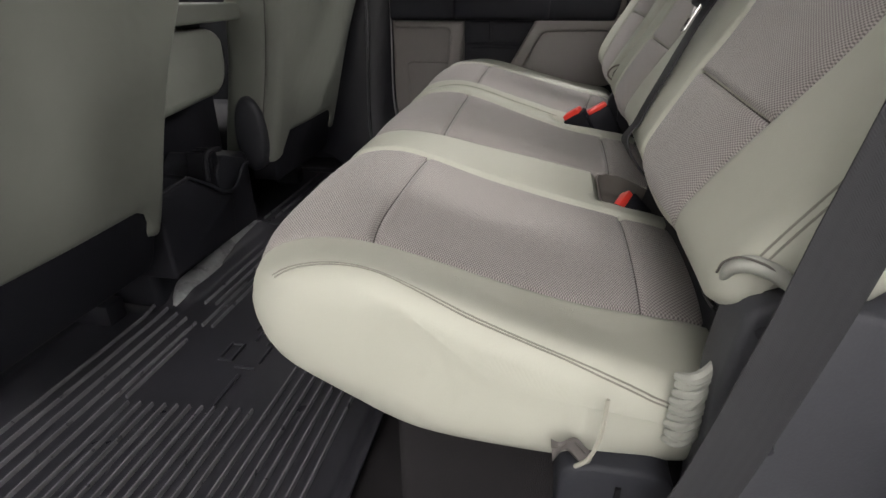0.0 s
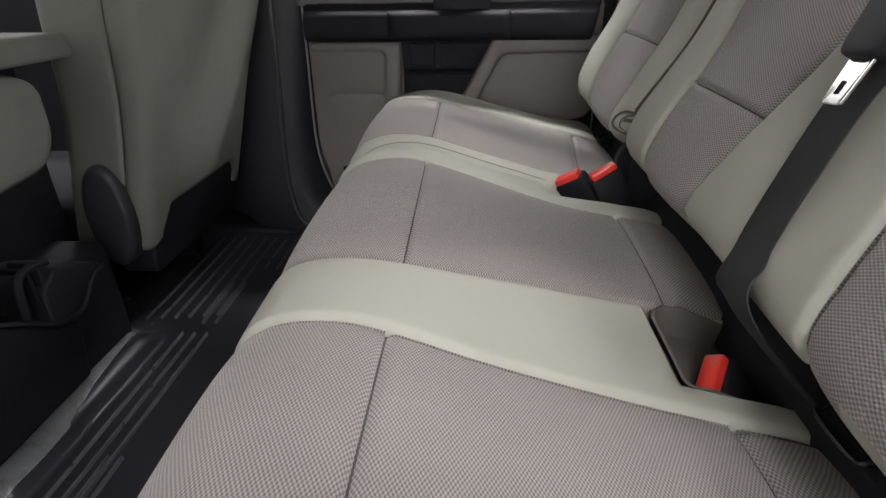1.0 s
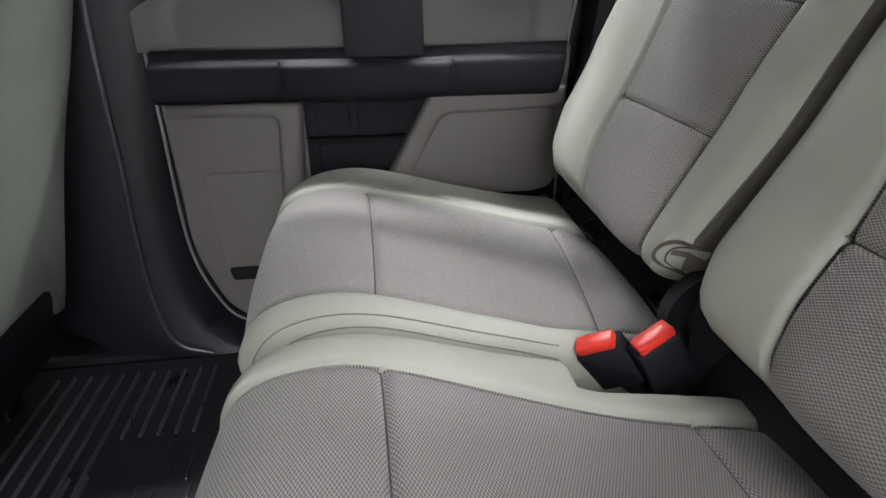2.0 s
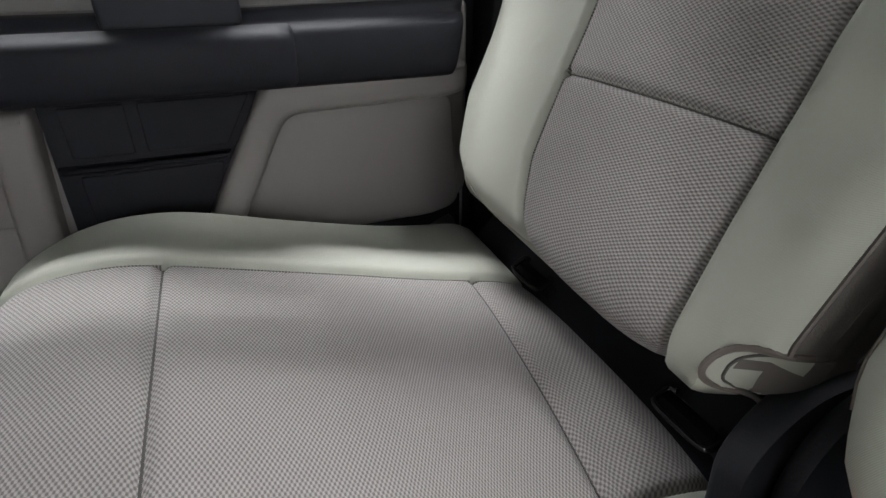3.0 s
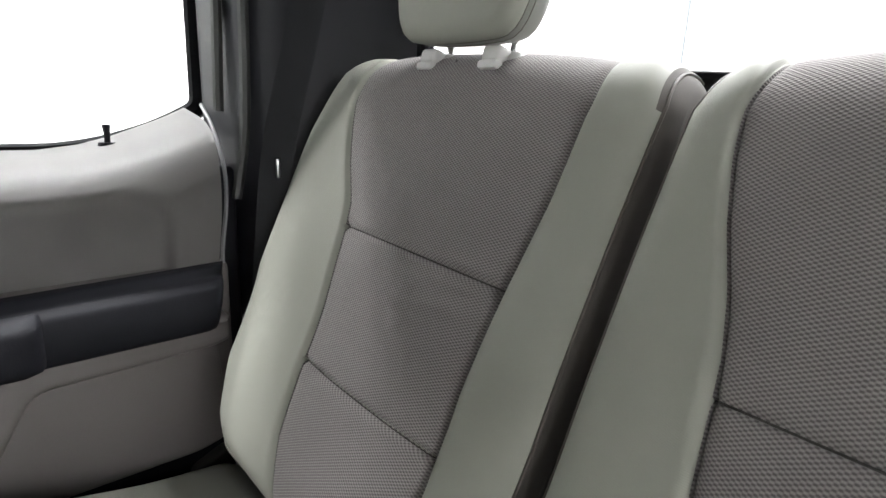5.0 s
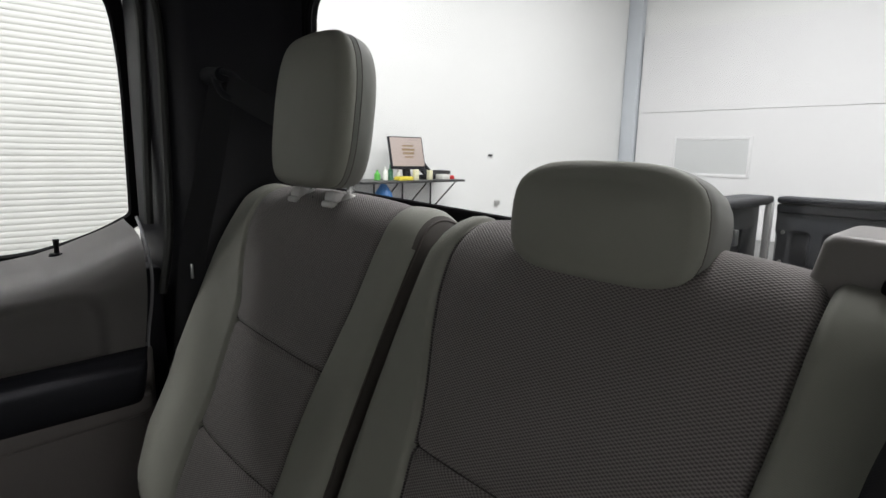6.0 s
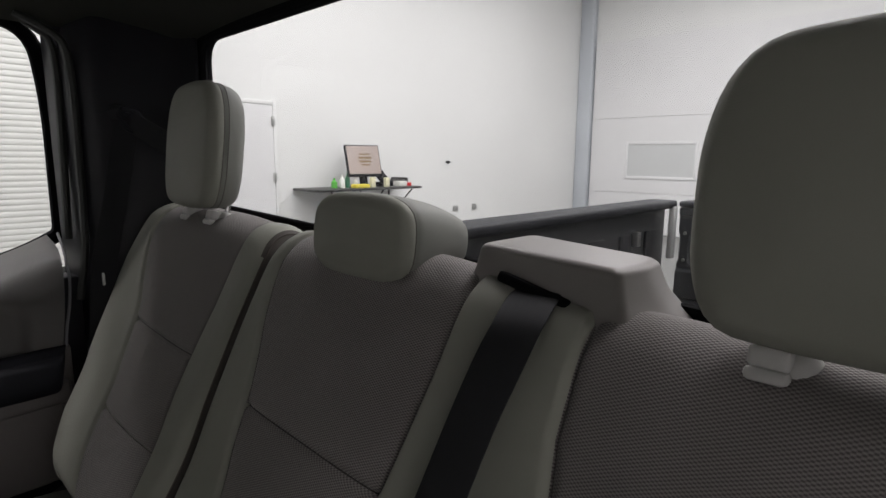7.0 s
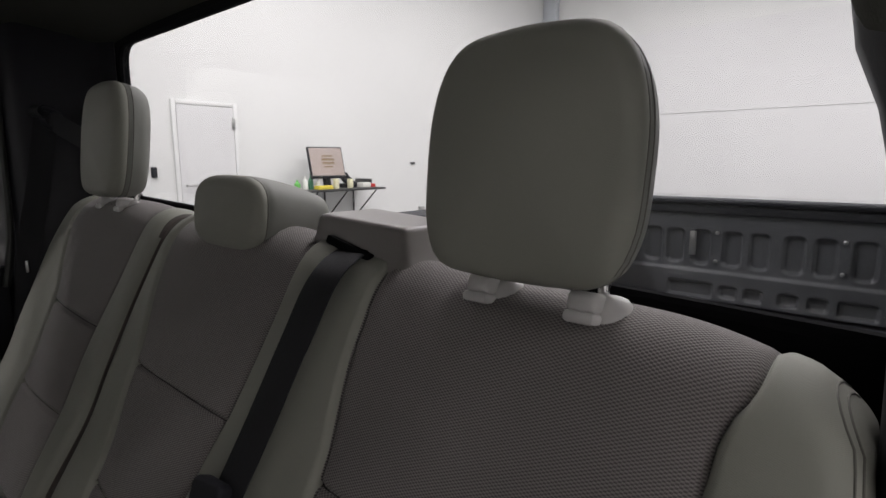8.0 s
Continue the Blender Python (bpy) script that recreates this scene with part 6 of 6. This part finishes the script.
plate(bm, rounded([(0.322, 0.36), (0.328, 0.432), (0.36, 0.440), (0.44, 0.43), (0.53, 0.36), (0.50, 0.05), (0.34, 0.05), (0.326, 0.27)], [0.01, 0.02, 0.01, 0.03, 0.03, 0.02, 0.02, 0.02]), 0.03, face_y(-0.02), 0.008, 0.02)
part("side_cover", bm, SIDE_TRIM, frame_thing, "black plastic hinge cover")
bm = bmesh.new()
tube(bm, [(0.367, -0.048, 0.309), (0.367, -0.055, 0.309)], [0.007, 0.004], 10)
part("bolt", bm, CHARCOAL, frame_thing, "dark bolt")
bm = bmesh.new()
tube(bm, [(0.340, -0.048, 0.412), (0.345, -0.056, 0.418)], [0.006, 0.003], 10)
part("bolt", bm, CHARCOAL, frame_thing, "dark bolt")
bm = bmesh.new()
plate(bm, rounded([(0.215, 0.235), (0.235, 0.246), (0.30, 0.246), (0.318, 0.23), (0.318, 0.15), (0.215, 0.15)], 0.012), 0.03, face_y(-0.005), 0.006, 0.04)
part("foot_bracket", bm, CHARCOAL, frame_thing, "dark foot bracket with a slot")
# slot shade put in as a small black block
bm = bmesh.new()
block(bm, 0.268, -0.0365, 0.218, 0.005, 0.003, 0.016, pose(0, 0, 0))
part("bracket_slot", bm, SEAL, frame_thing, "", False)
bm = bmesh.new()
box(bm, 0.03, 0.40, 0.06, 1.34, 0.0, 0.222, 0.02, 3)
part("storage_bin", bm, CARPET, frame_thing, "black under-seat bin")
for y0, y1, fx, fz in ((0.884, 0.898, 0.006, -0.03), (0.901, 0.924, -0.014, -0.038)):
    bm = bmesh.new()
    plate(bm, rounded([(0.335 + fx, 0.28), (0.325 + fx, 0.40), (0.342 + fx, 0.465 + fz), (0.37 + fx, 0.482 + fz), (0.42, 0.482 + fz), (0.44, 0.28)], 0.02), y1 - y0, Matrix(((1, 0, 0, 0), (0, 0, 1, y0), (0, 1, 0, 0), (0, 0, 0, 1))), 0.006)
    part("hinge_arm", bm, CHARCOAL, frame_thing, "charcoal plastic hinge arm")


def latch_loop(y):
    t = thing("anchor_loop", "black steel child seat anchor loop in the gap", "anchor loop", "anchor loops")
    bm = bmesh.new()
    tube(bm, spline([(0.376, y + 0.022, 0.352), (0.374, y + 0.029, 0.351), (0.362, y + 0.029, 0.345), (0.357, y + 0.02, 0.343), (0.357, y - 0.02, 0.343), (0.362, y - 0.029, 0.345), (0.374, y - 0.029, 0.351), (0.376, y - 0.022, 0.352)], 6), 0.003, 8)
    part("wire", bm, GLOSS_BLACK, t)
    bm = bmesh.new()
    block(bm, 0.374, y, 0.338, 0.014, 0.074, 0.014, None, 0.004)
    part("bezel", bm, BLACK, t)


for y in (0.987, 1.225, 0.125, 0.345):
    latch_loop(y)
